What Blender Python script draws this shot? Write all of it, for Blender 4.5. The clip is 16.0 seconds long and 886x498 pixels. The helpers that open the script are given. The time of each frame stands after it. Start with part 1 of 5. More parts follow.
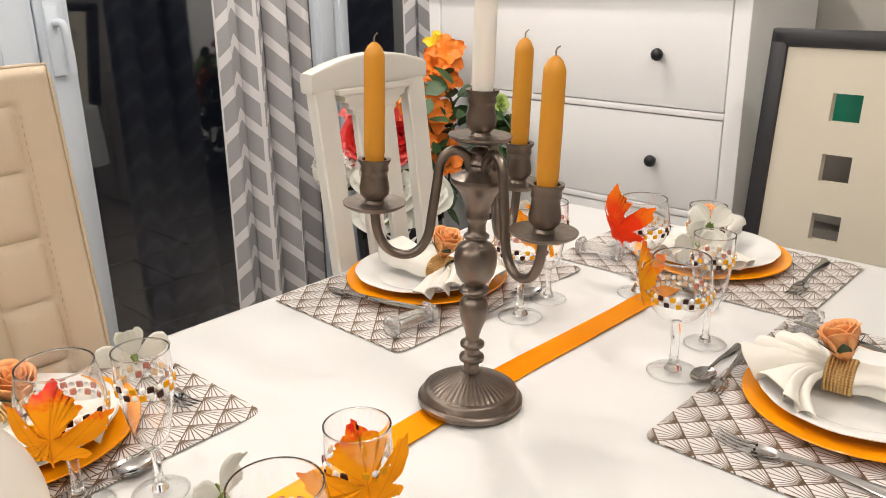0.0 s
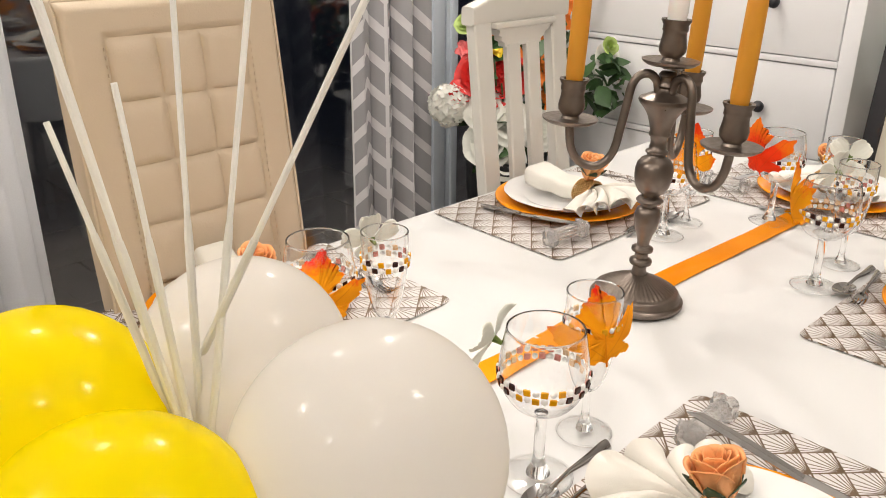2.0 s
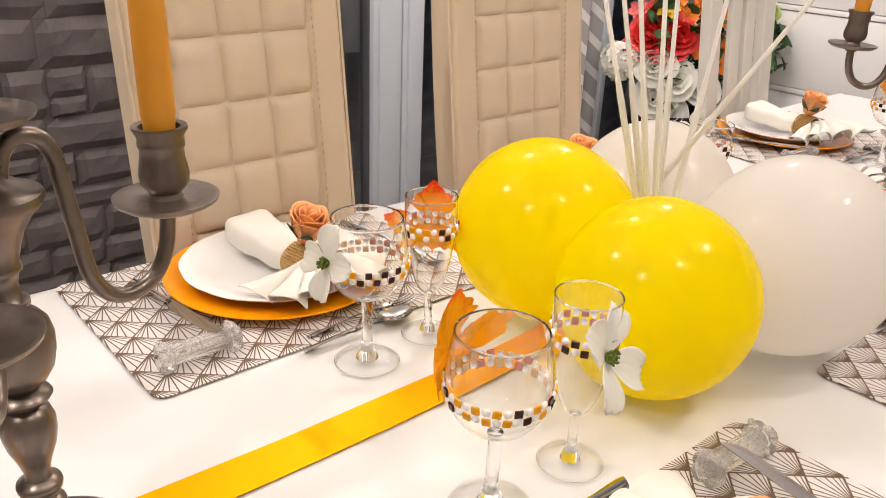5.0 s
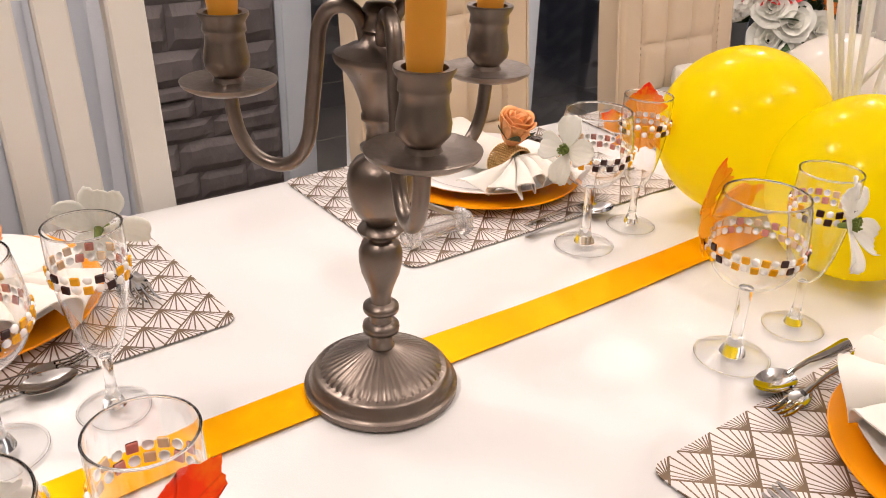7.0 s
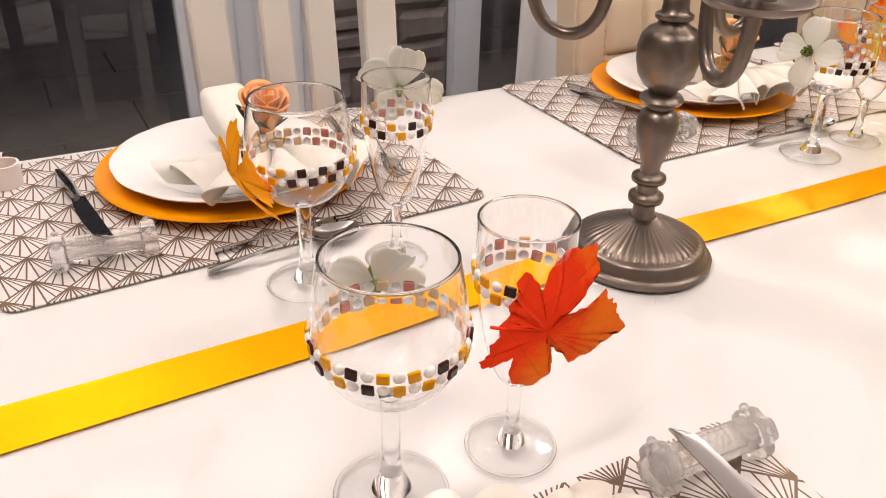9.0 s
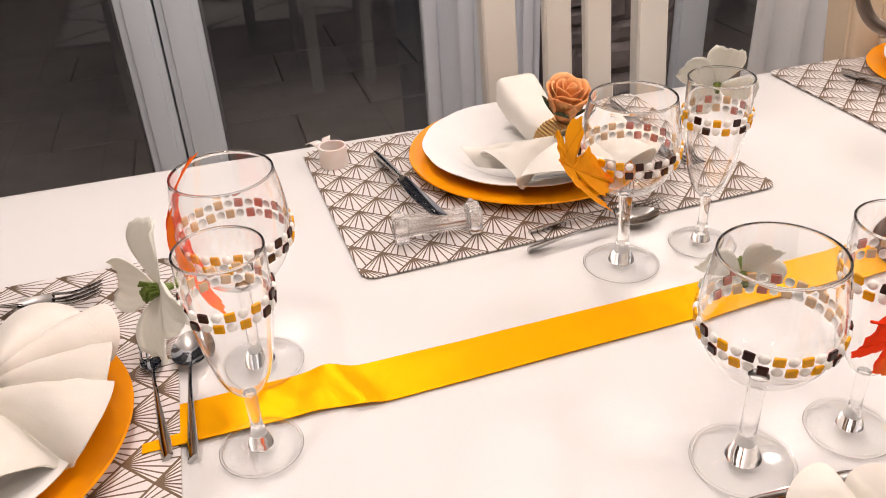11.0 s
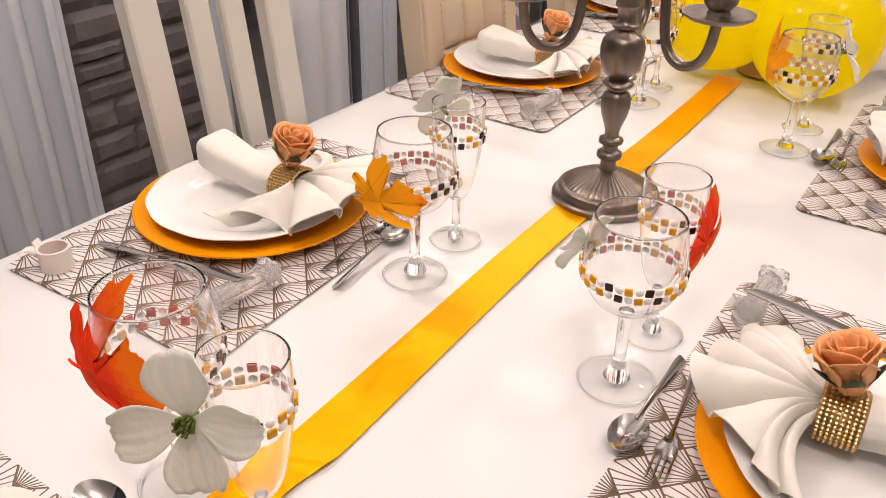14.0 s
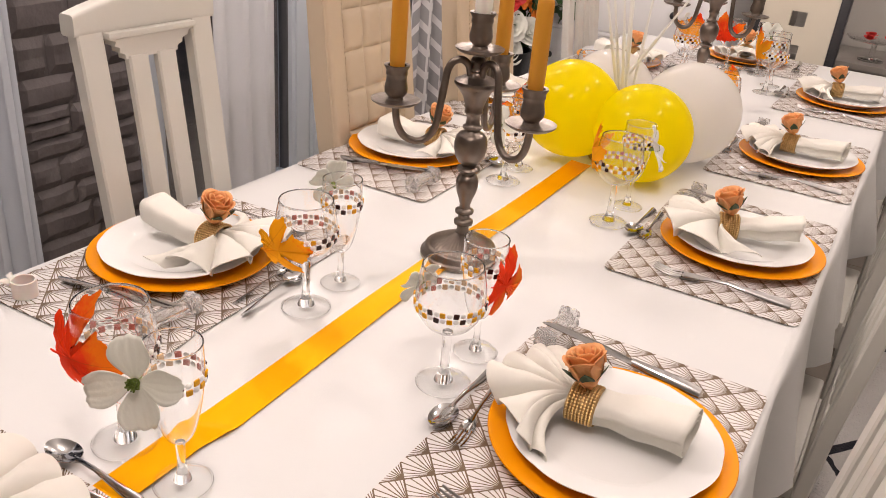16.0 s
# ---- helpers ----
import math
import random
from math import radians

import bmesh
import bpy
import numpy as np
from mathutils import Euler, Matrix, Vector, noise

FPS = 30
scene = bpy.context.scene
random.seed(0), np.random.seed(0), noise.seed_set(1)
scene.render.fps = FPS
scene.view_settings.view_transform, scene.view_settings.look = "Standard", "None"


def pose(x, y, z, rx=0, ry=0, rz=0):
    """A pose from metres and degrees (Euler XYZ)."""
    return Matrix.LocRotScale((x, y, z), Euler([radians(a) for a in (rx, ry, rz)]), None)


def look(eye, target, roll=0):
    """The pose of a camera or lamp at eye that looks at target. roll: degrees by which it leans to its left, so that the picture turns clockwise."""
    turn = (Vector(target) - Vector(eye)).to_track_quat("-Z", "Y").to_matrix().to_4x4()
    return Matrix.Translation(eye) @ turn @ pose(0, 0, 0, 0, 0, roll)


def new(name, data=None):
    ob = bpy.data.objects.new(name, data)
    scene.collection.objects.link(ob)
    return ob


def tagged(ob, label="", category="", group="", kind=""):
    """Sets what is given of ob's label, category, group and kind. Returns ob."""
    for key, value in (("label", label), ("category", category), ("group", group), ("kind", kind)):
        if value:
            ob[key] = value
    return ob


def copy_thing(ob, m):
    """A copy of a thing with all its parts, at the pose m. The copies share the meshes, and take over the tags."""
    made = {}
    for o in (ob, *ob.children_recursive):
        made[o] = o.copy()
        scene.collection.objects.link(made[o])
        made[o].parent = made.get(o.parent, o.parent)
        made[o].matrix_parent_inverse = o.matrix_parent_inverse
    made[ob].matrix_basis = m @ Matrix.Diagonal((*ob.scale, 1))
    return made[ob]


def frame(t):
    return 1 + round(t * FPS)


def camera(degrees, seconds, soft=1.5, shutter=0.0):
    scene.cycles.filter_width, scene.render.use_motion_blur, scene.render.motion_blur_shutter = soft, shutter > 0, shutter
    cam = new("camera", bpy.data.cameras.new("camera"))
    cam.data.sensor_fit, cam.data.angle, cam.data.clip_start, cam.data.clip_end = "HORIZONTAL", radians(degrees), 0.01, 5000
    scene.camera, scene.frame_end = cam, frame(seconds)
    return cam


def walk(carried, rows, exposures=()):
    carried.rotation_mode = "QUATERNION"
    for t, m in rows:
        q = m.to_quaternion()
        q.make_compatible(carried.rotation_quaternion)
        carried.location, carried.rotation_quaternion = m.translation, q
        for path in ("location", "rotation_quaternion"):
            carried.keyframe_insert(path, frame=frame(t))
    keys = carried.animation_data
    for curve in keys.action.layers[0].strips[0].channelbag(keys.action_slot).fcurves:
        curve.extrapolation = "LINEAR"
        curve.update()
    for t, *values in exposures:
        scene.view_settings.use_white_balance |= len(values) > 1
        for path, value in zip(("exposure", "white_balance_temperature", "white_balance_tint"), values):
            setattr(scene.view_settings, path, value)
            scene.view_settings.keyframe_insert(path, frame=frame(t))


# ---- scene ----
EXPOSURES = [(0.0, 0.03, 6400, 10), (2.0, 0.04, 6400, 10), (3.5, 0.20, 6450, 12), (4.5, 0.13, 6550, 14), (7.0, 0.09, 6650, 20), (8.5, 0.05, 6650, 20), (9.0, 0.00, 6650, 20), (10.0, -0.04, 6650, 20), (12.5, 0.03, 6650, 20), (13.5, 0.00, 6650, 20), (14.5, -0.02, 6650, 20), (16.0, -0.10, 6650, 20)]
cam = camera(56.8, 16.0, soft=0.95)
PATH = [
    (0, (0.605, 0.093, 1.270), (-0.672, 1.486, 0.616), -1.0),
    (0.5, (0.601, 0.036, 1.271), (-0.688, 1.403, 0.586), -0.5),
    (1, (0.588, -0.015, 1.264), (-0.724, 1.317, 0.556), -0.0),
    (1.5, (0.585, -0.070, 1.259), (-0.746, 1.221, 0.509), 0.0),
    (2, (0.575, -0.142, 1.262), (-0.752, 1.147, 0.500), 0.3),
    (2.5, (0.557, -0.230, 1.262), (-0.766, 1.063, 0.501), 0.6),
    (3, (0.549, -0.319, 1.263), (-0.775, 0.972, 0.502), 0.8),
    (3.5, (0.542, -0.410, 1.253), (-0.788, 0.877, 0.495), 1.7),
    (4, (0.528, -0.496, 1.238), (-0.814, 0.774, 0.473), 2.8),
    (4.5, (0.521, -0.566, 1.223), (-0.842, 0.674, 0.443), 2.7),
    (7, (0.496, -0.849, 1.176), (-0.933, 0.224, 0.278), 1.9),
    (7.5, (0.495, -0.892, 1.164), (-0.943, 0.147, 0.241), 1.9),
    (8, (0.497, -0.922, 1.150), (-0.970, 0.049, 0.200), 1.05),
    (8.5, (0.491, -0.957, 1.139), (-0.986, -0.031, 0.161), 0.95),
    (9, (0.489, -1.008, 1.120), (-1.039, -0.172, 0.138), 1.5),
    (9.5, (0.499, -1.037, 1.125), (-1.095, -0.375, 0.114), -0.0),
    (10, (0.517, -1.052, 1.137), (-1.152, -0.643, 0.114), -1.5),
    (12.5, (0.405, -1.270, 1.196), (-1.168, -0.702, 0.099), -5.1),
    (13, (0.371, -1.257, 1.190), (-1.095, -0.467, 0.082), -1.1),
    (13.5, (0.323, -1.310, 1.190), (-0.789, -0.082, 0.070), 2.4),
    (14, (0.354, -1.417, 1.217), (-0.613, 0.008, 0.200), 1.0),
    (14.5, (0.424, -1.499, 1.245), (-0.492, 0.002, 0.292), 1.9),
    (15, (0.483, -1.558, 1.305), (-0.434, -0.028, 0.400), 2.5),
    (15.5, (0.531, -1.594, 1.334), (-0.372, -0.044, 0.450), 4.2),
    (16, (0.559, -1.600, 1.342), (-0.315, -0.029, 0.466), 4.9),
]
walk(cam, [(t, look(eye, target, roll)) for t, eye, target, roll in PATH], EXPOSURES)

# ---- light ----
world = bpy.data.worlds.new("night")
scene.world = world
world.use_nodes = True
world.node_tree.nodes["Background"].inputs[0].default_value = (0.012, 0.016, 0.03, 1)
world.node_tree.nodes["Background"].inputs[1].default_value = 0.7


def bulb(name, at, watts, size, colour):
    data = bpy.data.lights.new(name, "POINT")
    data.energy, data.shadow_soft_size, data.color = watts, size, colour
    ob = new(name, data)
    ob.matrix_world = Matrix.Translation(at)
    return ob


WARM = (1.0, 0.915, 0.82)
# First three set from glints and shadows; last three added unseen for near-half brightness.
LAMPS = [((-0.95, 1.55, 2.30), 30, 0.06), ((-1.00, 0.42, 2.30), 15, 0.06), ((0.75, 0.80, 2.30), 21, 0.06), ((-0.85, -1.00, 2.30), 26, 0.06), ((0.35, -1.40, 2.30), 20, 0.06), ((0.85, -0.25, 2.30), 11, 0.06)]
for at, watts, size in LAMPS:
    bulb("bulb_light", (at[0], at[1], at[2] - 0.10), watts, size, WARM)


# ---- materials ----
def nodes_of(name):
    m = bpy.data.materials.new(name)
    m.use_nodes = True
    t = m.node_tree
    return m, t, t.nodes, t.links, t.nodes["Principled BSDF"]


def surf(name, col, rough=0.5, metal=0.0, var=0.10, scale=14.0, bump=0.0, bscale=300.0, rvar=0.08, **more):
    """Painted, woven or moulded surface: base colour with two scales of variation and a fine relief."""
    m, t, n, l, p = nodes_of(name)
    co = n.new("ShaderNodeTexCoord")
    big, fine = n.new("ShaderNodeTexNoise"), n.new("ShaderNodeTexNoise")
    big.inputs["Scale"].default_value, fine.inputs["Scale"].default_value = scale, bscale
    big.inputs["Detail"].default_value, fine.inputs["Detail"].default_value = 5, 3
    l.new(co.outputs["Object"], big.inputs["Vector"]), l.new(co.outputs["Object"], fine.inputs["Vector"])
    ramp = n.new("ShaderNodeMapRange")
    ramp.inputs["To Min"].default_value, ramp.inputs["To Max"].default_value = 1 - var, 1 + var
    l.new(big.outputs["Fac"], ramp.inputs["Value"])
    mul = n.new("ShaderNodeVectorMath")
    mul.operation = "SCALE"
    mul.inputs[0].default_value = col
    l.new(ramp.outputs[0], mul.inputs["Scale"]), l.new(mul.outputs[0], p.inputs["Base Color"])
    rr = n.new("ShaderNodeMapRange")
    rr.inputs["To Min"].default_value, rr.inputs["To Max"].default_value = max(0.0, rough - rvar), min(1.0, rough + rvar)
    l.new(fine.outputs["Fac"], rr.inputs["Value"]), l.new(rr.outputs[0], p.inputs["Roughness"])
    p.inputs["Metallic"].default_value = metal
    if bump:
        b = n.new("ShaderNodeBump")
        b.inputs["Strength"].default_value, b.inputs["Distance"].default_value = bump, 0.002
        l.new(fine.outputs["Fac"], b.inputs["Height"]), l.new(b.outputs[0], p.inputs["Normal"])
    for key, value in more.items():
        p.inputs[key.replace("_", " ").title().replace("Ior", "IOR")].default_value = value
    return m


def thin_glass(name, tint=(0.972, 0.977, 0.974), gleam=0.038):
    """A thin wall of glass: clear, with the gloss of its two faces."""
    m, t, n, l, p = nodes_of(name)
    n.remove(p)
    clear, gloss, mix, look_w = n.new("ShaderNodeBsdfTransparent"), n.new("ShaderNodeBsdfGlossy"), n.new("ShaderNodeMixShader"), n.new("ShaderNodeLayerWeight")
    clear.inputs["Color"].default_value = (*tint, 1)
    gloss.inputs["Roughness"].default_value, look_w.inputs["Blend"].default_value = 0.02, 0.5
    shine = maths(n, l, "ADD", maths(n, l, "MULTIPLY", maths(n, l, "POWER", look_w.outputs["Facing"], 3.6), 0.85), gleam)
    l.new(shine, mix.inputs[0]), l.new(clear.outputs[0], mix.inputs[1]), l.new(gloss.outputs[0], mix.inputs[2])
    l.new(mix.outputs[0], n["Material Output"].inputs[0])
    return m


def solid_glass(name, tint=(1, 1, 1), rough=0.0):
    return_m, t, n, l, p = nodes_of(name)
    p.inputs["Base Color"].default_value = (*tint, 1)
    p.inputs["Roughness"].default_value, p.inputs["IOR"].default_value = rough, 1.48
    p.inputs["Transmission Weight"].default_value = 1.0
    return return_m


def maths(n, l, op, a, b=None, c=None):
    k = n.new("ShaderNodeMath")
    k.operation = op
    for i, v in enumerate((a, b, c)):
        if v is None:
            continue
        if isinstance(v, (int, float)):
            k.inputs[i].default_value = v
        else:
            l.new(v, k.inputs[i])
    return k.outputs[0]


def deco_mat():
    """Pearly vinyl printed with rows of foil fans."""
    m, t, n, l, p = nodes_of("placemat_vinyl")
    co = n.new("ShaderNodeTexCoord")
    sep = n.new("ShaderNodeSeparateXYZ")
    l.new(co.outputs["Object"], sep.inputs[0])
    u, v = maths(n, l, "DIVIDE", sep.outputs[0], 0.0500), maths(n, l, "DIVIDE", sep.outputs[1], -0.0450)
    a = maths(n, l, "FRACT", maths(n, l, "ADD", maths(n, l, "SUBTRACT", u, v), 40.5))
    b = maths(n, l, "FRACT", maths(n, l, "ADD", maths(n, l, "MULTIPLY", maths(n, l, "ADD", u, v), -1.0), 40.5))
    s = maths(n, l, "ADD", a, b)
    r = maths(n, l, "MULTIPLY", maths(n, l, "DIVIDE", a, maths(n, l, "MAXIMUM", s, 0.001)), 9.0)
    off = maths(n, l, "ABSOLUTE", maths(n, l, "SUBTRACT", maths(n, l, "FRACT", r), 0.5))
    ray = maths(n, l, "GREATER_THAN", maths(n, l, "MULTIPLY", maths(n, l, "SUBTRACT", off, 0.5), s), -0.135)
    dot = maths(n, l, "LESS_THAN", s, 0.20)
    edge = maths(n, l, "MINIMUM", maths(n, l, "MINIMUM", a, b), maths(n, l, "SUBTRACT", 1.0, maths(n, l, "MAXIMUM", a, b)))
    rim = maths(n, l, "LESS_THAN", edge, 0.030)
    ink = maths(n, l, "MAXIMUM", maths(n, l, "MAXIMUM", ray, rim), dot)
    grain = n.new("ShaderNodeTexNoise")
    grain.inputs["Scale"].default_value = 9
    l.new(co.outputs["Object"], grain.inputs["Vector"])
    foil, ground, col = n.new("ShaderNodeValToRGB"), n.new("ShaderNodeValToRGB"), n.new("ShaderNodeMix")
    foil.color_ramp.elements[0].color, foil.color_ramp.elements[1].color = (0.10, 0.068, 0.050, 1), (0.24, 0.16, 0.09, 1)
    ground.color_ramp.elements[0].color, ground.color_ramp.elements[1].color = (0.68, 0.65, 0.635, 1), (0.78, 0.75, 0.735, 1)
    l.new(grain.outputs["Fac"], foil.inputs[0]), l.new(grain.outputs["Fac"], ground.inputs[0])
    col.data_type = "RGBA"
    l.new(ink, col.inputs[0]), l.new(ground.outputs[0], col.inputs[6]), l.new(foil.outputs[0], col.inputs[7])
    l.new(col.outputs[2], p.inputs["Base Color"]), l.new(maths(n, l, "MULTIPLY", ink, 0.55), p.inputs["Metallic"])
    l.new(maths(n, l, "SUBTRACT", 0.50, maths(n, l, "MULTIPLY", ink, 0.08)), p.inputs["Roughness"])
    return m


def see_through(name, m, share, tint):
    """Thin silk lets part of the light through."""
    n, l = m.node_tree.nodes, m.node_tree.links
    p = n["Principled BSDF"]
    soft, mix = n.new("ShaderNodeBsdfTranslucent"), n.new("ShaderNodeMixShader")
    mix.inputs[0].default_value = share
    if p.inputs["Base Color"].is_linked:
        l.new(p.inputs["Base Color"].links[0].from_socket, soft.inputs["Color"])
    else:
        soft.inputs["Color"].default_value = (*tint, 1)
    l.new(p.outputs[0], mix.inputs[1]), l.new(soft.outputs[0], mix.inputs[2])
    l.new(mix.outputs[0], n["Material Output"].inputs[0])
    return m


def leaf_mat(name, inner, outer, reach, turn_at=(0.30, 0.75), blotch=1.5):
    """Maple silk: the colour turns from the heart of the leaf to its tips, mottled, with darker veins."""
    m, t, n, l, p = nodes_of(name)
    co, info = n.new("ShaderNodeTexCoord"), n.new("ShaderNodeObjectInfo")
    blot, grain, ramp = n.new("ShaderNodeTexNoise"), n.new("ShaderNodeTexNoise"), n.new("ShaderNodeValToRGB")
    blot.noise_dimensions = grain.noise_dimensions = "4D"
    blot.inputs["Scale"].default_value, blot.inputs["Detail"].default_value = 30, 3
    grain.inputs["Scale"].default_value, grain.inputs["Detail"].default_value = 260, 5
    for k in (blot, grain):
        l.new(co.outputs["Object"], k.inputs["Vector"]), l.new(maths(n, l, "MULTIPLY", info.outputs["Random"], 9.0), k.inputs["W"])
    sep = n.new("ShaderNodeSeparateXYZ")
    l.new(co.outputs["Object"], sep.inputs[0])
    x, y = sep.outputs[0], maths(n, l, "SUBTRACT", sep.outputs[1], 0.06 * reach)
    dist = maths(n, l, "SQRT", maths(n, l, "ADD", maths(n, l, "MULTIPLY", x, x), maths(n, l, "MULTIPLY", y, y)))
    turn = maths(n, l, "ABSOLUTE", maths(n, l, "ARCTAN2", x, y))
    # a vein down the middle and two on either side
    near = maths(n, l, "MINIMUM", turn, maths(n, l, "MINIMUM", maths(n, l, "ABSOLUTE", maths(n, l, "SUBTRACT", turn, 0.78)), maths(n, l, "ABSOLUTE", maths(n, l, "SUBTRACT", turn, 1.45))))
    off = maths(n, l, "MULTIPLY", near, dist)
    side = maths(n, l, "FRACT", maths(n, l, "DIVIDE", maths(n, l, "SUBTRACT", dist, maths(n, l, "MULTIPLY", off, 1.1)), 0.011))
    side = maths(n, l, "MULTIPLY", maths(n, l, "LESS_THAN", side, 0.06), 0.25)
    vein = maths(n, l, "MAXIMUM", maths(n, l, "LESS_THAN", off, 0.00055), side)
    d = maths(n, l, "DIVIDE", dist, reach)
    d = maths(n, l, "ADD", d, maths(n, l, "MULTIPLY", maths(n, l, "SUBTRACT", blot.outputs["Fac"], 0.5), blotch))
    d = maths(n, l, "ADD", d, maths(n, l, "MULTIPLY", maths(n, l, "SUBTRACT", grain.outputs["Fac"], 0.5), 0.5))
    l.new(d, ramp.inputs[0])
    ramp.color_ramp.elements[0].color, ramp.color_ramp.elements[1].color = (*inner, 1), (*outer, 1)
    ramp.color_ramp.elements[0].position, ramp.color_ramp.elements[1].position = turn_at
    dark = n.new("ShaderNodeMix")
    dark.data_type = "RGBA"
    l.new(maths(n, l, "MULTIPLY", vein, 0.20), dark.inputs[0]), l.new(ramp.outputs[0], dark.inputs[6])
    dark.inputs[7].default_value = (*(0.35 * c for c in outer), 1)
    l.new(dark.outputs[2], p.inputs["Base Color"])
    p.inputs["Roughness"].default_value, p.inputs["Specular IOR Level"].default_value = 0.7, 0.2
    bump = n.new("ShaderNodeBump")
    bump.inputs["Strength"].default_value, bump.inputs["Distance"].default_value = 0.6, 0.001
    l.new(maths(n, l, "SUBTRACT", grain.outputs["Fac"], maths(n, l, "MULTIPLY", vein, 0.8)), bump.inputs["Height"]), l.new(bump.outputs[0], p.inputs["Normal"])
    return see_through(name, m, 0.32, outer)


CLOTH = surf("white_cloth", (0.715, 0.715, 0.71), 0.50, var=0.03, scale=5, bump=0.12, bscale=900)
SATIN = surf("orange_satin", (1.0, 0.45, 0.0), 0.44, var=0.12, scale=9, bump=0.1, bscale=1200, specular_ior_level=0.04)
# Same satin, with the far end's weaker light put into the colour.
SATIN_DIM_LIT = surf("deep_orange_satin", (1.0, 0.34, 0.0), 0.44, var=0.12, scale=9, bump=0.1, bscale=1200, specular_ior_level=0.04)
MAT = deco_mat()
for satin in (SATIN, SATIN_DIM_LIT):
    n_s, l_s, p_s = satin.node_tree.nodes, satin.node_tree.links, satin.node_tree.nodes["Principled BSDF"]
    thread = n_s.new("ShaderNodeTangent")
    thread.direction_type, thread.uv_map = "UV_MAP", "UVMap"
    l_s.new(thread.outputs[0], p_s.inputs["Tangent"])
    p_s.inputs["Anisotropic"].default_value, p_s.inputs["Metallic"].default_value = 0.85, 0.45
CHARGER = surf("orange_charger", (0.93, 0.33, 0.0), 0.19, var=0.03, scale=6)
CHINA = surf("white_china", (0.83, 0.83, 0.82), 0.12, var=0.01, rvar=0.04)
NAPKIN = surf("ivory_napkin", (0.81, 0.785, 0.72), 0.85, var=0.05, scale=20, bump=0.35, bscale=1600, sheen_weight=0.15)
GOLD = surf("gold_bead", (0.66, 0.44, 0.19), 0.36, 0.9, var=0.15, scale=300)
GOLD_BAND = surf("gold_backing", (0.50, 0.33, 0.15), 0.45, 0.6, var=0.2, scale=200)
ROSE = surf("copper_rose", (0.86, 0.37, 0.14), 0.50, var=0.18, scale=60, bump=0.3, bscale=500, subsurface_weight=0.1)
SEPAL = surf("green_sepal", (0.035, 0.065, 0.028), 0.6, var=0.3, scale=80)
STEEL = surf("polished_steel", (0.47, 0.46, 0.455), 0.09, 1.0, var=0.04, rvar=0.05)
PEWTER = surf("aged_pewter", (0.195, 0.160, 0.135), 0.35, 0.92, var=0.42, scale=34, bump=0.10, bscale=180, rvar=0.14)
WAX = surf("ochre_wax", (0.62, 0.27, 0.018), 0.50, var=0.06, scale=30, subsurface_weight=0.12, subsurface_scale=0.01)
WAX_WHITE = surf("white_wax", (0.82, 0.80, 0.74), 0.48, var=0.03, subsurface_weight=0.2, subsurface_scale=0.01)
WICK = surf("wick", (0.25, 0.20, 0.14), 0.9)
GLASS = solid_glass("clear_glass")
CRYSTAL = surf("pressed_glass", (0.97, 0.965, 0.96), 0.22, var=0.01, rvar=0.05, bump=0.10, bscale=60, transmission_weight=0.86, ior=1.38)
FOOT = thin_glass("foot_glass", (0.988, 0.990, 0.989), 0.022)
DISH = thin_glass("dish_glass", (0.998, 0.998, 0.998), 0.016)
GEM_DARK = surf("dark_gem", (0.035, 0.010, 0.008), 0.22, var=0.3, scale=200, specular_ior_level=0.3)
GEM_AMBER = surf("amber_gem", (0.78, 0.36, 0.0), 0.22, var=0.30, scale=240, specular_ior_level=0.35)
PEARL = surf("pearl_gem", (0.88, 0.87, 0.84), 0.16, var=0.06, scale=200)
FOIL = {"dark": surf("rosy_foil", (0.56, 0.17, 0.13), 0.5, var=0.3, scale=200), "amber": surf("pale_gold_foil", (0.70, 0.47, 0.27), 0.5, var=0.2, scale=200)}
PETAL = see_through("", surf("white_petal", (0.91, 0.91, 0.85), 0.6, var=0.05, scale=40, bump=0.3, bscale=220, specular_ior_level=0.2), 0.35, (1, 1, 1))
STAMEN = surf("green_stamen", (0.14, 0.20, 0.03), 0.6, var=0.3, scale=200)
LEAF_ORANGE = leaf_mat("orange_maple", (1.0, 0.40, 0.004), (1.0, 0.06, 0.006), 0.085, (0.66, 0.98), 0.7)
LEAF_RED = leaf_mat("red_maple", (0.98, 0.050, 0.006), (0.98, 0.20, 0.006), 0.085, (0.45, 0.90))
LEAF_SCARLET = leaf_mat("scarlet_maple", (1.0, 0.38, 0.004), (1.0, 0.03, 0.010), 0.085, (0.62, 0.86), 0.5)
BALLOON_Y = see_through("", surf("yellow_latex", (1.0, 0.88, 0.0), 0.14, var=0.02, scale=5, specular_ior_level=0.22), 0.62, (1, 0.8, 0))
BALLOON_W = see_through("", surf("white_latex", (0.90, 0.885, 0.87), 0.14, var=0.02, scale=5, specular_ior_level=0.25), 0.62, (1, 1, 1))
STICK = see_through("", surf("white_plastic", (0.93, 0.92, 0.89), 0.4, var=0.03), 0.4, (1, 1, 1))
WHITE_WOOD = surf("white_lacquer", (0.69, 0.67, 0.62), 0.38, var=0.03, scale=8, bump=0.06, bscale=90)
CREAM = surf("cream_leatherette", (0.60, 0.49, 0.36), 0.48, var=0.05, scale=12, bump=0.25, bscale=420)
THREAD = surf("cream_thread", (0.57, 0.46, 0.335), 0.8)
BLACK = surf("black_frame", (0.018, 0.018, 0.022), 0.38, var=0.2, bump=0.1, bscale=300)
BEIGE = surf("beige_panel", (0.62, 0.57, 0.47), 0.5, var=0.03, bump=0.1, bscale=500)
# White plastic, with the cool light on the doors put into its blue tint.
PVC = surf("white_pvc", (0.63, 0.69, 0.76), 0.33, var=0.03, scale=6)
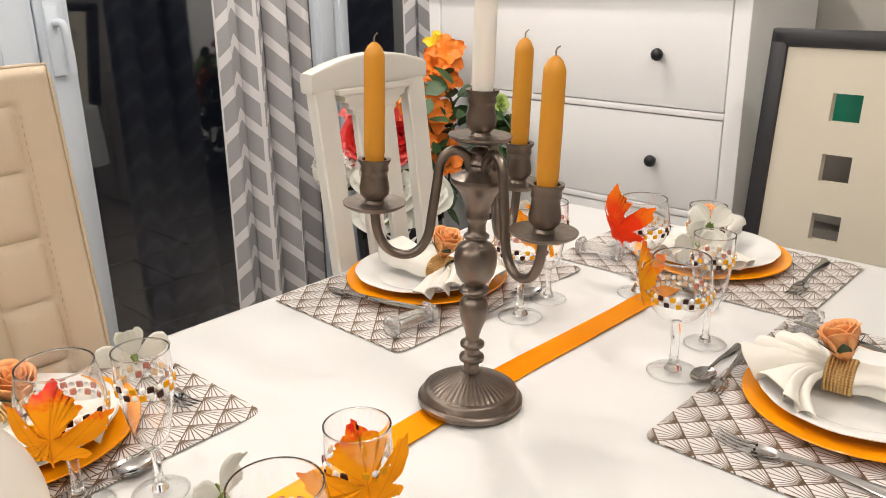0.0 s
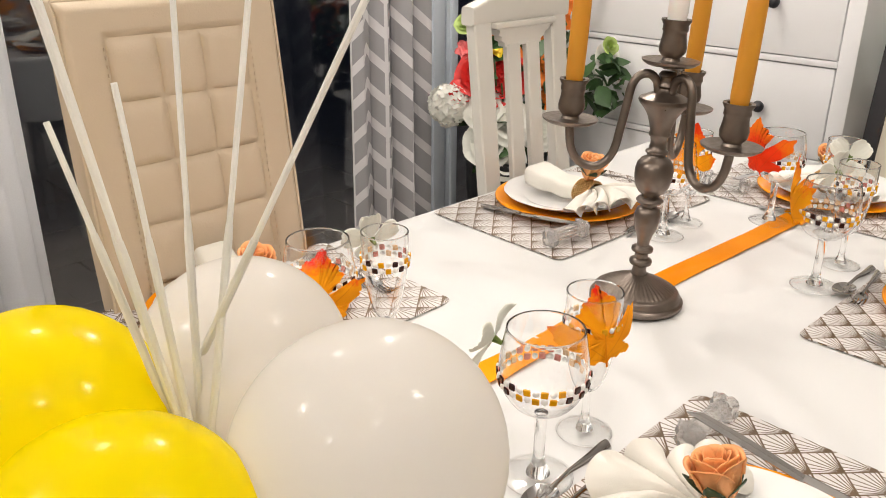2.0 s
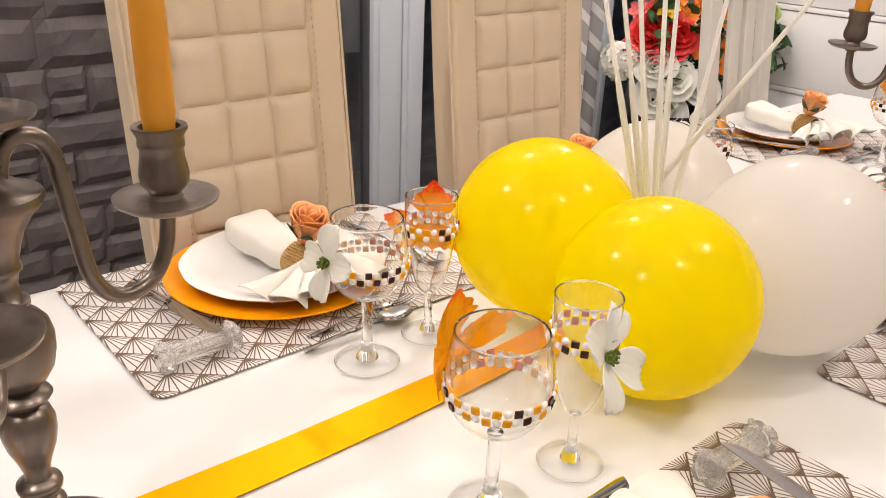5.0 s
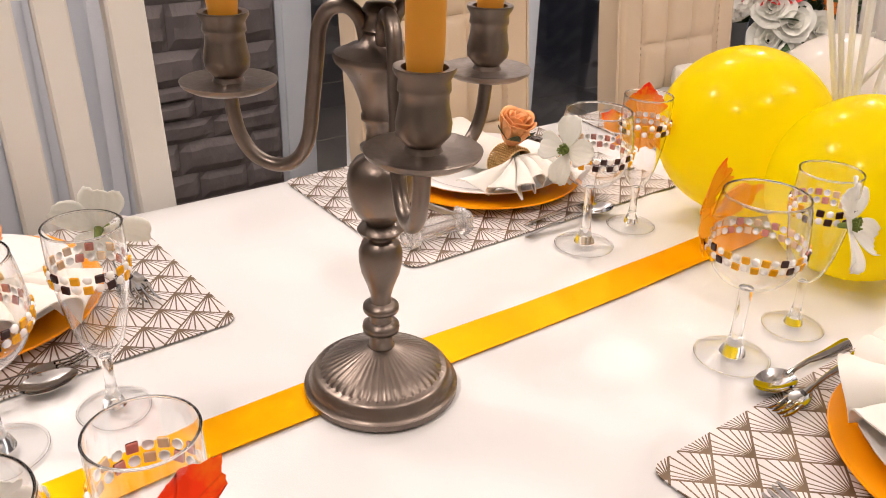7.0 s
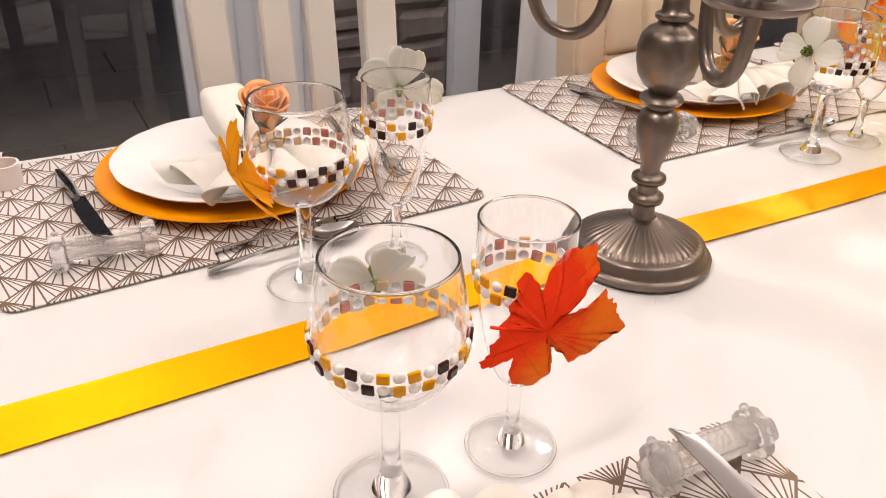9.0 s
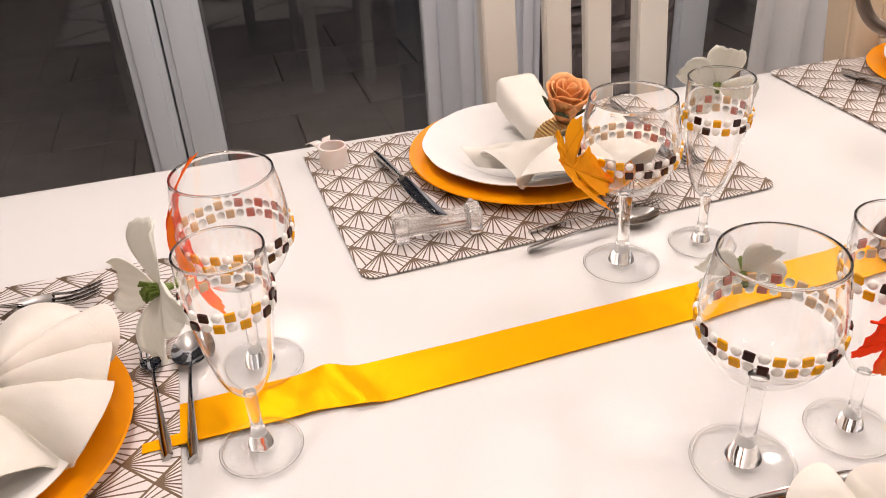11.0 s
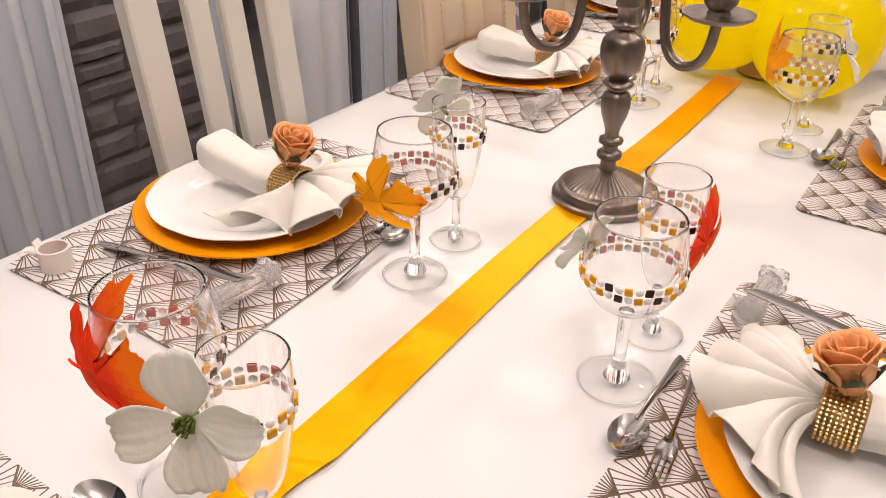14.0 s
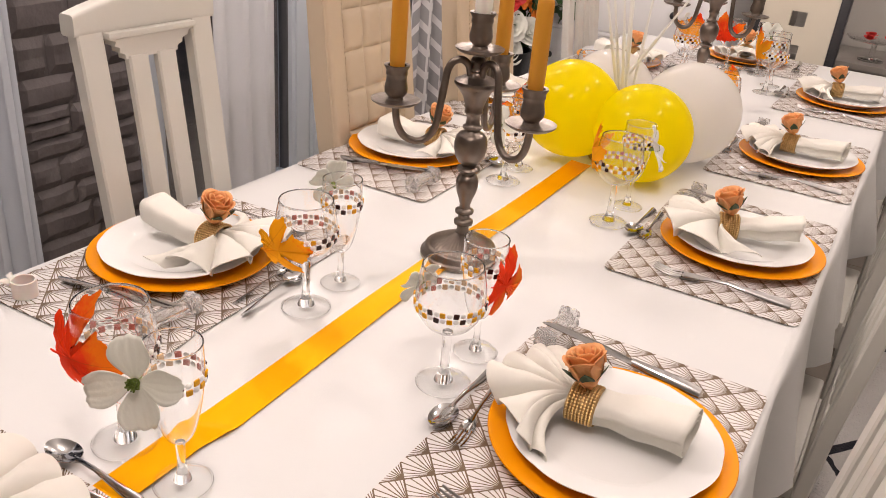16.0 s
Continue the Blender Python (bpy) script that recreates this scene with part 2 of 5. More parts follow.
SEAL = surf("grey_seal", (0.10, 0.10, 0.11), 0.7)
PANE = thin_glass("window_pane", (0.90, 0.93, 0.95), 0.105)
GREY_DRAWER = surf("pale_grey_lacquer", (0.87, 0.87, 0.88), 0.40, var=0.02, scale=5)
WALL = surf("wall_paint", (0.41, 0.39, 0.36), 0.85, var=0.03, scale=3, bump=0.1, bscale=160)
CEILING = surf("ceiling_paint", (0.82, 0.81, 0.79), 0.9, var=0.02, scale=3)
GREEN_GLASS = surf("green_ceramic", (0.01, 0.20, 0.12), 0.2, var=0.2)
SIDEBOARD = surf("grey_oak", (0.24, 0.22, 0.20), 0.5, var=0.2, scale=20)
TULLE = surf("pale_pink_ribbon", (0.80, 0.72, 0.68), 0.6, var=0.05, subsurface_weight=0.2, subsurface_scale=0.01)
STONE = surf("charcoal_stone", (0.125, 0.108, 0.108), 0.72, var=0.40, scale=11, bump=0.9, bscale=70)
MORTAR = surf("dark_joint", (0.11, 0.098, 0.098), 0.9)
FLOOR = surf("floor_tile", (0.30, 0.26, 0.22), 0.40, var=0.12, scale=7, bump=0.08, bscale=80)
GROUT = surf("floor_grout", (0.14, 0.125, 0.11), 0.9)
PAVER = surf("terrace_paver", (0.30, 0.26, 0.235), 0.7, var=0.25, scale=9, bump=0.3, bscale=80)
DARK_VASE = surf("black_ceramic", (0.016, 0.017, 0.020), 0.30, var=0.2)
FOLIAGE = surf("foliage", (0.035, 0.085, 0.022), 0.5, var=0.4, scale=40)
RED_PETAL = surf("red_petal", (0.62, 0.020, 0.016), 0.5, var=0.3, scale=60)
ORANGE_PETAL = surf("orange_petal", (0.86, 0.22, 0.012), 0.55, var=0.3, scale=50)
PINK_PETAL = surf("pink_petal", (0.75, 0.16, 0.16), 0.55, var=0.2, scale=50)
YELLOW_PETAL = surf("yellow_petal", (0.90, 0.62, 0.02), 0.55, var=0.15, scale=50)
BUD = surf("pale_bud", (0.42, 0.55, 0.16), 0.5, var=0.2)
CARD = surf("kraft_card", (0.42, 0.27, 0.15), 0.8, var=0.1, scale=60)


# ---- building blocks ----
def part(name, bm, material, parent=None, label="", flat=False, sharp=38, m=None):
    """One mesh object of one material, under a thing or a part."""
    mesh = bpy.data.meshes.new(name)
    bmesh.ops.recalc_face_normals(bm, faces=bm.faces)
    bm.to_mesh(mesh)
    bm.free()
    mesh.materials.append(material)
    if not flat:
        mesh.polygons.foreach_set("use_smooth", [True] * len(mesh.polygons))
        mesh.set_sharp_from_angle(angle=radians(sharp))
    ob = new(name, mesh)
    if parent is not None:
        ob.parent = parent
    if m is not None:
        ob.matrix_basis = m
    if label:
        ob["label"] = label
    return ob


def again(ob, m, parent=None):
    """Another object on the same mesh."""
    other = new(ob.name.split(".")[0], ob.data)
    other.parent = parent if parent is not None else ob.parent
    other.matrix_basis = m
    other.visible_shadow = ob.visible_shadow
    if "label" in ob:
        other["label"] = ob["label"]
    return other


def thing(name, m, label, category, group="", kind=""):
    ob = new(name)
    ob.empty_display_size = 0.05
    ob.matrix_basis = m
    return tagged(ob, label, category, group, kind)


def box(bm, lo, hi, bevel=0.0, m=None, seg=2):
    made = bmesh.ops.create_cube(bm, size=1.0)["verts"]
    c, s = [(a + b) / 2 for a, b in zip(lo, hi)], [b - a for a, b in zip(lo, hi)]
    bmesh.ops.transform(bm, matrix=Matrix.Translation(c) @ Matrix.Diagonal((*s, 1)), verts=made)
    if bevel:
        edges = {e for v in made for e in v.link_edges}
        made = bmesh.ops.bevel(bm, geom=list(edges), offset=bevel, segments=seg, affect="EDGES", profile=0.6)["verts"]
    if m is not None:
        bmesh.ops.transform(bm, matrix=m, verts=list(made))
    return bm


def boxes(*items, bevel=0.0):
    bm = bmesh.new()
    for lo, hi in items:
        box(bm, lo, hi, bevel)
    return bm


def lathe(bm, profile, seg=32, m=None, wave=None):
    """Turns (radius, height) rows about z. wave(angle, radius) scales the radius."""
    rings = []
    for r, z in profile:
        if r < 1e-6:
            rings.append([bm.verts.new((0, 0, z))])
            continue
        ring = []
        for i in range(seg):
            a = 2 * math.pi * i / seg
            k = r * (wave(a, r, z) if wave else 1.0)
            ring.append(bm.verts.new((k * math.cos(a), k * math.sin(a), z)))
        rings.append(ring)
    for p, q in zip(rings, rings[1:]):
        for i in range(seg):
            j = (i + 1) % seg
            if len(p) == 1 and len(q) == 1:
                continue
            if len(p) == 1:
                bm.faces.new((p[0], q[i], q[j]))
            elif len(q) == 1:
                bm.faces.new((p[i], p[j], q[0]))
            else:
                bm.faces.new((p[i], p[j], q[j], q[i]))
    if m is not None:
        bmesh.ops.transform(bm, matrix=m, verts=[v for ring in rings for v in ring])
    return bm


def tube(bm, pts, radius, seg=10, flat=1.0):
    """A round bar along points; radius may be one number or one for each point."""
    pts = [Vector(p) for p in pts]
    radii = radius if isinstance(radius, (list, tuple)) else [radius] * len(pts)
    side, rings = None, []
    for i, p in enumerate(pts):
        d = (pts[min(i + 1, len(pts) - 1)] - pts[max(i - 1, 0)]).normalized()
        if side is None:
            side = d.orthogonal().normalized()
        side = (side - d * side.dot(d)).normalized()
        up = d.cross(side)
        rings.append([bm.verts.new(p + (side * math.cos(a) + up * flat * math.sin(a)) * radii[i]) for a in (2 * math.pi * k / seg for k in range(seg))])
    for p, q in zip(rings, rings[1:]):
        for i in range(seg):
            bm.faces.new((p[i], p[(i + 1) % seg], q[(i + 1) % seg], q[i]))
    bm.faces.new(rings[0][::-1]), bm.faces.new(rings[-1])
    return bm


def sheet(bm, f, nu, nv, closed_u=False):
    """A grid from f(u, v), u and v in 0..1."""
    rows = [[bm.verts.new(f(i / nu, j / nv)) for i in range(nu if closed_u else nu + 1)] for j in range(nv + 1)]
    k = len(rows[0])
    for a, b in zip(rows, rows[1:]):
        for i in range(k if closed_u else k - 1):
            j = (i + 1) % k
            bm.faces.new((a[i], a[j], b[j], b[i]))
    return rows


def thicken(bm, t):
    """Gives an open sheet a thickness: a second skin along the normals, closed along the edges."""
    bmesh.ops.recalc_face_normals(bm, faces=bm.faces)
    bm.normal_update()
    faces, rims = bm.faces[:], [e for e in bm.edges if e.is_boundary]
    twin = {v: bm.verts.new(v.co - v.normal * t) for v in bm.verts[:]}
    sides = []
    for e in rims:
        lp = e.link_loops[0]
        p, q = lp.vert, lp.link_loop_next.vert
        sides.append((q, p, twin[p], twin[q]))
    for f in faces:
        bm.faces.new([twin[v] for v in reversed(f.verts)])
    for quad in sides:
        bm.faces.new(quad)
    return bm


def smooth_path(pts, steps=6):
    """Catmull-Rom through the points."""
    pts = [Vector(p) for p in pts]
    out = []
    for i in range(len(pts) - 1):
        p0, p1, p2, p3 = pts[max(i - 1, 0)], pts[i], pts[i + 1], pts[min(i + 2, len(pts) - 1)]
        for s in range(steps):
            t = s / steps
            out.append(0.5 * (2 * p1 + (p2 - p0) * t + (2 * p0 - 5 * p1 + 4 * p2 - p3) * t * t + (3 * p1 - p0 - 3 * p2 + p3) * t ** 3))
    return out + [pts[-1]]


# ---- the room ----
LEFT, RIGHT, FAR, NEAR, TALL = -1.55, 2.30, 2.55, -3.60, 2.45


def structure(name, bm, material, label, flat=True, category=""):
    return tagged(part(name, bm, material, flat=flat), label, category or name.split("_")[0], kind="structure")


structure("ceiling", boxes(((LEFT - 0.2, NEAR - 0.2, TALL), (RIGHT + 0.2, FAR + 0.2, TALL + 0.15))), CEILING, "plain white painted ceiling of the dining room")
structure("wall_north", boxes(((LEFT - 0.2, FAR, 0), (RIGHT + 0.2, FAR + 0.2, TALL))), WALL, "greige painted wall behind the white dresser")
structure("wall_east", boxes(((RIGHT, NEAR, 0), (RIGHT + 0.2, FAR, TALL))), WALL, "plain painted wall opposite the glazed doors")
structure("wall_south", boxes(((LEFT - 0.2, NEAR - 0.2, 0), (RIGHT + 0.2, NEAR, TALL))), WALL, "plain painted wall at the end of the room")
# the glazed side: lintel, pier and end piece
structure("wall_west", boxes(((LEFT - 0.20, NEAR, 2.16), (LEFT, FAR, TALL)), ((LEFT - 0.20, -0.30, 0), (LEFT - 0.012, 0.10, 2.16)), ((LEFT - 0.20, NEAR, 0), (LEFT, -2.60, 2.16)),
                               ((LEFT - 0.20, 2.40, 0), (LEFT, FAR, 2.16))), WALL, "painted wall and lintel around the glazed terrace doors")
floor = structure("floor", boxes(((LEFT - 0.2, NEAR - 0.2, -0.12), (RIGHT + 0.2, FAR + 0.2, -0.008))), GROUT, "beige-brown ceramic tiled floor with dark grout")
ground = structure("ground", boxes(((-60, -60, -0.35), (LEFT - 0.2, 60, -0.06))), PAVER, "dark terrace and garden outside at night")


rt = random.Random(21)
slab = part("paver", boxes(((0.004, 0.004, 0.0), (0.396, 0.596, 0.035)), bevel=0.004), PAVER, ground, flat=True, m=Matrix.Translation((LEFT - 0.62, -4.2, -0.06)))
for i in range(5):
    for j in range(12):
        if i or j:
            again(slab, pose(LEFT - 0.62 - 0.40 * i, -4.2 + 0.60 * (j + 0.5 * (i % 2)), -0.06 - rt.uniform(0, 0.004)))


def glazing(name, y0, y1, label, side=0.085):
    """A fixed or sliding leaf in the west side: white frame round one pane."""
    root = thing(name, pose(LEFT, 0, 0), label, "glazed door", kind="structure")
    fr = bmesh.new()
    for a, b in ((y0, y0 + side), (y1 - side, y1)):
        box(fr, (-0.075, a, 0.0), (0.0, b, 2.155), 0.006)
        box(fr, (-0.068, a + 0.018, 0.02), (0.010, b - 0.018, 2.14), 0.004)
    box(fr, (-0.072, y0 + side, 0.0), (-0.003, y1 - side, 0.10), 0.006)
    box(fr, (-0.072, y0 + side, 2.06), (-0.003, y1 - side, 2.155), 0.006)
    part("window_frame", fr, PVC, root)
    seal = bmesh.new()
    for a, b in ((y0 + side, y0 + side + 0.008), (y1 - side - 0.008, y1 - side)):
        box(seal, (-0.060, a, 0.10), (-0.020, b, 2.06))
    part("rubber_seal", seal, SEAL, root)
    pane = part("pane", boxes(((-0.046, y0 + side + 0.004, 0.10), (-0.040, y1 - side - 0.004, 2.06))), PANE, root)
    pane.visible_shadow = False
    return root


glazing("window_1", -2.60, -1.272, "white plastic terrace door with a dark night pane")
glazing("window_2", -1.268, -0.304, "white plastic terrace door leaf with a dark pane", 0.10)
glazing("window_3", 0.104, 0.965, "white plastic sliding door with a dark pane and grey seals", 0.11)
door = glazing("window_4", 0.969, 1.93, "white plastic terrace door with a lever handle", 0.085)
glazing("window_5", 1.934, 2.40, "narrow white window at the corner of the room", 0.06)
hb = bmesh.new()
box(hb, (0.010, 0.985, 1.02), (0.020, 1.019, 1.19), 0.004)
part("handle_plate", hb, PVC, door, "white handle plate")
hb = tube(bmesh.new(), smooth_path([(0.018, 1.007, 1.15), (0.050, 1.007, 1.152), (0.062, 1.010, 1.142), (0.064, 1.014, 1.09), (0.062, 1.016, 1.03)], 5), 0.010, 10)
part("lever", hb, PVC, door, "white curved lever")

# strike plate on the jamb beside the stone pier
part("strike_plate", boxes(((0.0115, -0.358, 0.62), (0.0155, -0.348, 0.72)), bevel=0.002), SEAL, bpy.data.objects["window_2"])

# dark stone pier
pier = tagged(part("trim", boxes(((LEFT - 0.012, -0.30, 0), (LEFT + 0.004, 0.10, 2.16))), MORTAR, flat=True), "charcoal split-stone cladding on the pier between doors", "stone wall", kind="structure")
rs = random.Random(4)


def ledge_stone(y, w, z, h):
    """One split stone: a rough face, proud of its neighbours by its own measure."""
    sb, d = bmesh.new(), rs.uniform(0.012, 0.021)
    skew = rs.uniform(-0.10, 0.10)

    def face(u, v):
        e = min(1.0, 20 * min(u, 1 - u) * w / 0.1) * min(1.0, 14 * min(v, 1 - v) * h / 0.06)
        p = Vector((0, y + w * u, z + h * v))
        rough = noise.noise(p * 17) * 0.007 + noise.noise(p * 50) * 0.002
        return Vector((0.001 + (d + rough + skew * (u - 0.5) * 0.05) * e ** 0.5, p.y + 0.001 - 0.002 * u + noise.noise(p * 18 + Vector((3, 0, 0))) * 0.003 * e, p.z + 0.001 - 0.002 * v + noise.noise(p * 15 + Vector((7, 0, 0))) * 0.004))

    sheet(sb, face, 7, 4)
    part("stone", sb, STONE, pier, flat=True, m=Matrix.Translation((LEFT + 0.004, 0, 0)))


z = 0.02
while z < 2.12:
    h = rs.choice((0.06, 0.075, 0.09, 0.115))
    y = -0.30
    while y < 0.098:
        w = min(rs.uniform(0.08, 0.26), 0.098 - y)
        if 0.098 - y - w < 0.06:
            w = 0.098 - y
        if h > 0.07 and rs.random() < 0.12:
            cut = h * rs.uniform(0.35, 0.65)
            ledge_stone(y, w, z, cut)
            ledge_stone(y, w, z + cut, h - cut)
        else:
            ledge_stone(y, w, z, h)
        y += w
    z += h


def curtain_mat(name, base, stripe=None, chev=0.15, pitch=0.098):
    m, t, n, l, p = nodes_of(name)
    uv = n.new("ShaderNodeUVMap")
    sep = n.new("ShaderNodeSeparateXYZ")
    l.new(uv.outputs[0], sep.inputs[0])
    weave = n.new("ShaderNodeTexNoise")
    weave.inputs["Scale"].default_value = 260
    l.new(uv.outputs[0], weave.inputs["Vector"])
    col = n.new("ShaderNodeMix")
    col.data_type = "RGBA"
    col.inputs[6].default_value, col.inputs[7].default_value = (*base, 1), (*(stripe or tuple(0.9 * c for c in base)), 1)
    if stripe:
        tri = maths(n, l, "ABSOLUTE", maths(n, l, "SUBTRACT", maths(n, l, "FRACT", maths(n, l, "DIVIDE", sep.outputs[0], chev)), 0.5))
        row = maths(n, l, "FRACT", maths(n, l, "DIVIDE", maths(n, l, "SUBTRACT", sep.outputs[1], maths(n, l, "MULTIPLY", tri, -0.13)), pitch))
        band = maths(n, l, "LESS_THAN", row, 0.33)
        seam = maths(n, l, "LESS_THAN", maths(n, l, "ABSOLUTE", maths(n, l, "SUBTRACT", tri, 0.5)), 0.035)
        l.new(maths(n, l, "MAXIMUM", band, seam), col.inputs[0])
    else:
        l.new(weave.outputs["Fac"], col.inputs[0])
    l.new(col.outputs[2], p.inputs["Base Color"])
    p.inputs["Roughness"].default_value = 0.85
    bump = n.new("ShaderNodeBump")
    bump.inputs["Strength"].default_value, bump.inputs["Distance"].default_value = 0.25, 0.001
    l.new(weave.outputs["Fac"], bump.inputs["Height"]), l.new(bump.outputs[0], p.inputs["Normal"])
    return m


SHEER = curtain_mat("grey_voile", (0.60, 0.64, 0.70))
WHITE_VOILE = curtain_mat("white_voile", (0.78, 0.80, 0.84))
CHEVRON = curtain_mat("chevron_cotton", (0.36, 0.355, 0.37), (0.72, 0.71, 0.72))


def curtain(name, y0, y1, x, folds, depth, material, label, seed, hem=0.03):
    """Hanging cloth in soft folds, gathered a little towards the top."""
    r = random.Random(seed)
    ph = [r.uniform(0, 6.28) for _ in range(4)]

    def f(u, v):
        k = 2 * math.pi * folds * (u + 0.03 * math.sin(5 * u + ph[0]))
        d = depth * (0.75 + 0.25 * math.sin(3.1 * u + ph[1])) * (1.15 - 0.3 * v)
        y = y0 + (y1 - y0) * (0.5 + (u - 0.5) * (1.0 - 0.05 * math.sin(v * 2.4 + ph[2])))
        return Vector((x + d * math.sin(k + 0.5 * math.sin(v * 3 + ph[3])), y + 0.35 * d * math.sin(2 * k), hem + (2.20 - hem) * v))

    bm = bmesh.new()
    nu, nv = folds * 14, 26
    rows = sheet(bm, f, nu, nv)
    uv = bm.loops.layers.uv.new("UVMap")
    run = [0.0]
    for a, b in zip(rows[8], rows[8][1:]):
        run.append(run[-1] + (a.co - b.co).length)
    at = {v: (run[i], v.co.z) for row in rows for i, v in enumerate(row)}
    for fc in bm.faces:
        for lp in fc.loops:
            lp[uv].uv = at[lp.vert]
    ob = part(name, bm, material, sharp=180)
    mod = ob.modifiers.new("thick", "SOLIDIFY")
    mod.thickness = 0.002
    return tagged(ob, label, "curtain", kind="")


curtain("curtain", -0.665, -0.335, LEFT + 0.09, 4, 0.034, SHEER, "blue-grey voile curtain hanging in narrow folds", 3)
curtain("curtain", 0.115, 0.395, LEFT + 0.33, 3, 0.013, WHITE_VOILE, "white voile curtain beside the sliding door", 8)
curtain("curtain", 1.315, 1.60, LEFT + 0.25, 3, 0.030, CHEVRON, "grey and white chevron curtain gathered beside the door", 5)
curtain("curtain", 2.12, 2.40, LEFT + 0.15, 3, 0.026, CHEVRON, "grey and white chevron curtain in the corner", 6)
rail = thing("curtain_rail", pose(LEFT + 0.11, 0, 2.22), "white round curtain rail above the glazed doors", "curtain rail")
part("rod", tube(bmesh.new(), [(0, -2.5, 0), (0, 2.5, 0)], 0.010, 12), PVC, rail)
for y in (-2.4, 0.0, 2.45):
    part("bracket", boxes(((-0.112, y - 0.010, -0.012), (0.0, y + 0.010, 0.012)), bevel=0.003), PVC, rail)


# ---- ceiling lamps ----
OPAL, t_, n_, l_, p_ = nodes_of("opal_glass")
p_.inputs["Emission Color"].default_value = (1.0, 0.90, 0.76, 1)
p_.inputs["Emission Strength"].default_value = 6.0
p_.inputs["Base Color"].default_value = (0.9, 0.88, 0.84, 1)


def ceiling_lamp(at):
    root = thing("ceiling_lamp", pose(at[0], at[1], TALL), "small white ceiling spot lamp out of view, switched on", "lamp", "ceiling lamps")
    part("base", lathe(bmesh.new(), [(0, 0), (0.06, 0), (0.06, -0.025), (0.05, -0.035), (0, -0.035)], 24), PVC, root)
    part("shade", lathe(bmesh.new(), [(0.02, -0.035), (0.045, -0.09), (0.05, -0.15), (0.046, -0.15), (0.04, -0.09), (0.018, -0.04)], 24), PVC, root)
    part("diffuser", lathe(bmesh.new(), [(0, -0.132), (0.040, -0.132), (0.040, -0.136), (0, -0.136)], 24), OPAL, root)
    return root


# One fixture for each light, the three added ones too; none is seen.
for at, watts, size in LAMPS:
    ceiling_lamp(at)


# ---- table ----
TX0, TX1, TY0, TY1, TOP = -0.468, 0.518, -1.58, 1.63, 0.75
table = thing("dining_table", pose(0.025, 0.04, 0), "long rectangular dining table under a white cloth", "table")
part("tabletop", boxes(((TX0 - 0.025 + 0.012, TY0 - 0.04 + 0.012, 0.715), (TX1 - 0.025 - 0.012, TY1 - 0.04 - 0.012, 0.745)), bevel=0.004), WHITE_WOOD, table)
for sx in (TX0 + 0.03, TX1 - 0.13):
    for sy in (TY0 + 0.06, 0.0, TY1 - 0.12):
        part("leg", boxes(((sx - 0.025, sy - 0.04, 0), (sx + 0.035, sy + 0.02, 0.715)), bevel=0.004), WHITE_WOOD, table)


def cloth():
    """Cloth lying flat on the table and falling in soft waves round it."""
    bm = bmesh.new()
    w, d, r = TX1 - TX0, TY1 - TY0, 0.012
    outline = []
    n1, n2 = 26, 84
    for i in range(n1):
        outline.append((TX0 + w * i / n1, TY0, 0, -1))
    for i in range(n2):
        outline.append((TX1, TY0 + d * i / n2, 1, 0))
    for i in range(n1):
        outline.append((TX1 - w * i / n1, TY1, 0, 1))
    for i in range(n2):
        outline.append((TX0, TY1 - d * i / n2, -1, 0))
    levels = [(-0.012, 0.0), (-0.003, -0.001), (0.002, -0.006), (0.004, -0.02), (0.006, -0.06), (0.010, -0.12), (0.014, -0.18), (0.016, -0.235)]
    rings = []
    for k, (out, dz) in enumerate(levels):
        ring = []
        for j, (x, y, nx, ny) in enumerate(outline):
            s = x * 1.0 + y * 1.0
            wave = max(0, -dz) * (0.16 * math.sin(s * 13 + 0.7 * math.sin(s * 3)) + 0.08 * math.sin(s * 29 + 1))
            ring.append(bm.verts.new((x + nx * (out + wave), y + ny * (out + wave), TOP + dz)))
        rings.append(ring)
    for a, b in zip(rings, rings[1:]):
        for i in range(len(a)):
            bm.faces.new((a[i], a[(i + 1) % len(a)], b[(i + 1) % len(a)], b[i]))
    # the top as a fine grid with faint ironing folds
    nx, ny = 50, 260
    rows = []
    for j in range(ny + 1):
        row = []
        for i in range(nx + 1):
            x, y = TX0 + 0.012 + (w - 0.024) * i / nx, TY0 + 0.012 + (d - 0.024) * j / ny
            fold = sum(h * (math.exp(-((y - q - 0.03 * x) / 0.016) ** 2) - 0.6 * math.exp(-((y - q - 0.03 * x - 0.045) / 0.025) ** 2)) for q, h in ((-1.20, 0.0010), (-0.60, 0.0008), (0.0, 0.0014), (0.60, 0.0028), (1.20, 0.0018))) + 0.0008 * math.exp(-((x - 0.20) / 0.012) ** 2)
            inner = min(i, nx - i, j, ny - j)
            row.append(bm.verts.new((x, y, TOP + (0 if inner == 0 else fold - 0.0006 + 0.0005 * noise.noise(Vector((x * 6, y * 6, 0)))))))
        rows.append(row)
    for a, b in zip(rows, rows[1:]):
        for i in range(nx):
            bm.faces.new((a[i], a[i + 1], b[i + 1], b[i]))
    return bm


tagged(part("tablecloth", cloth(), CLOTH, sharp=60), "plain white cotton tablecloth with faint ironing creases", "tablecloth")


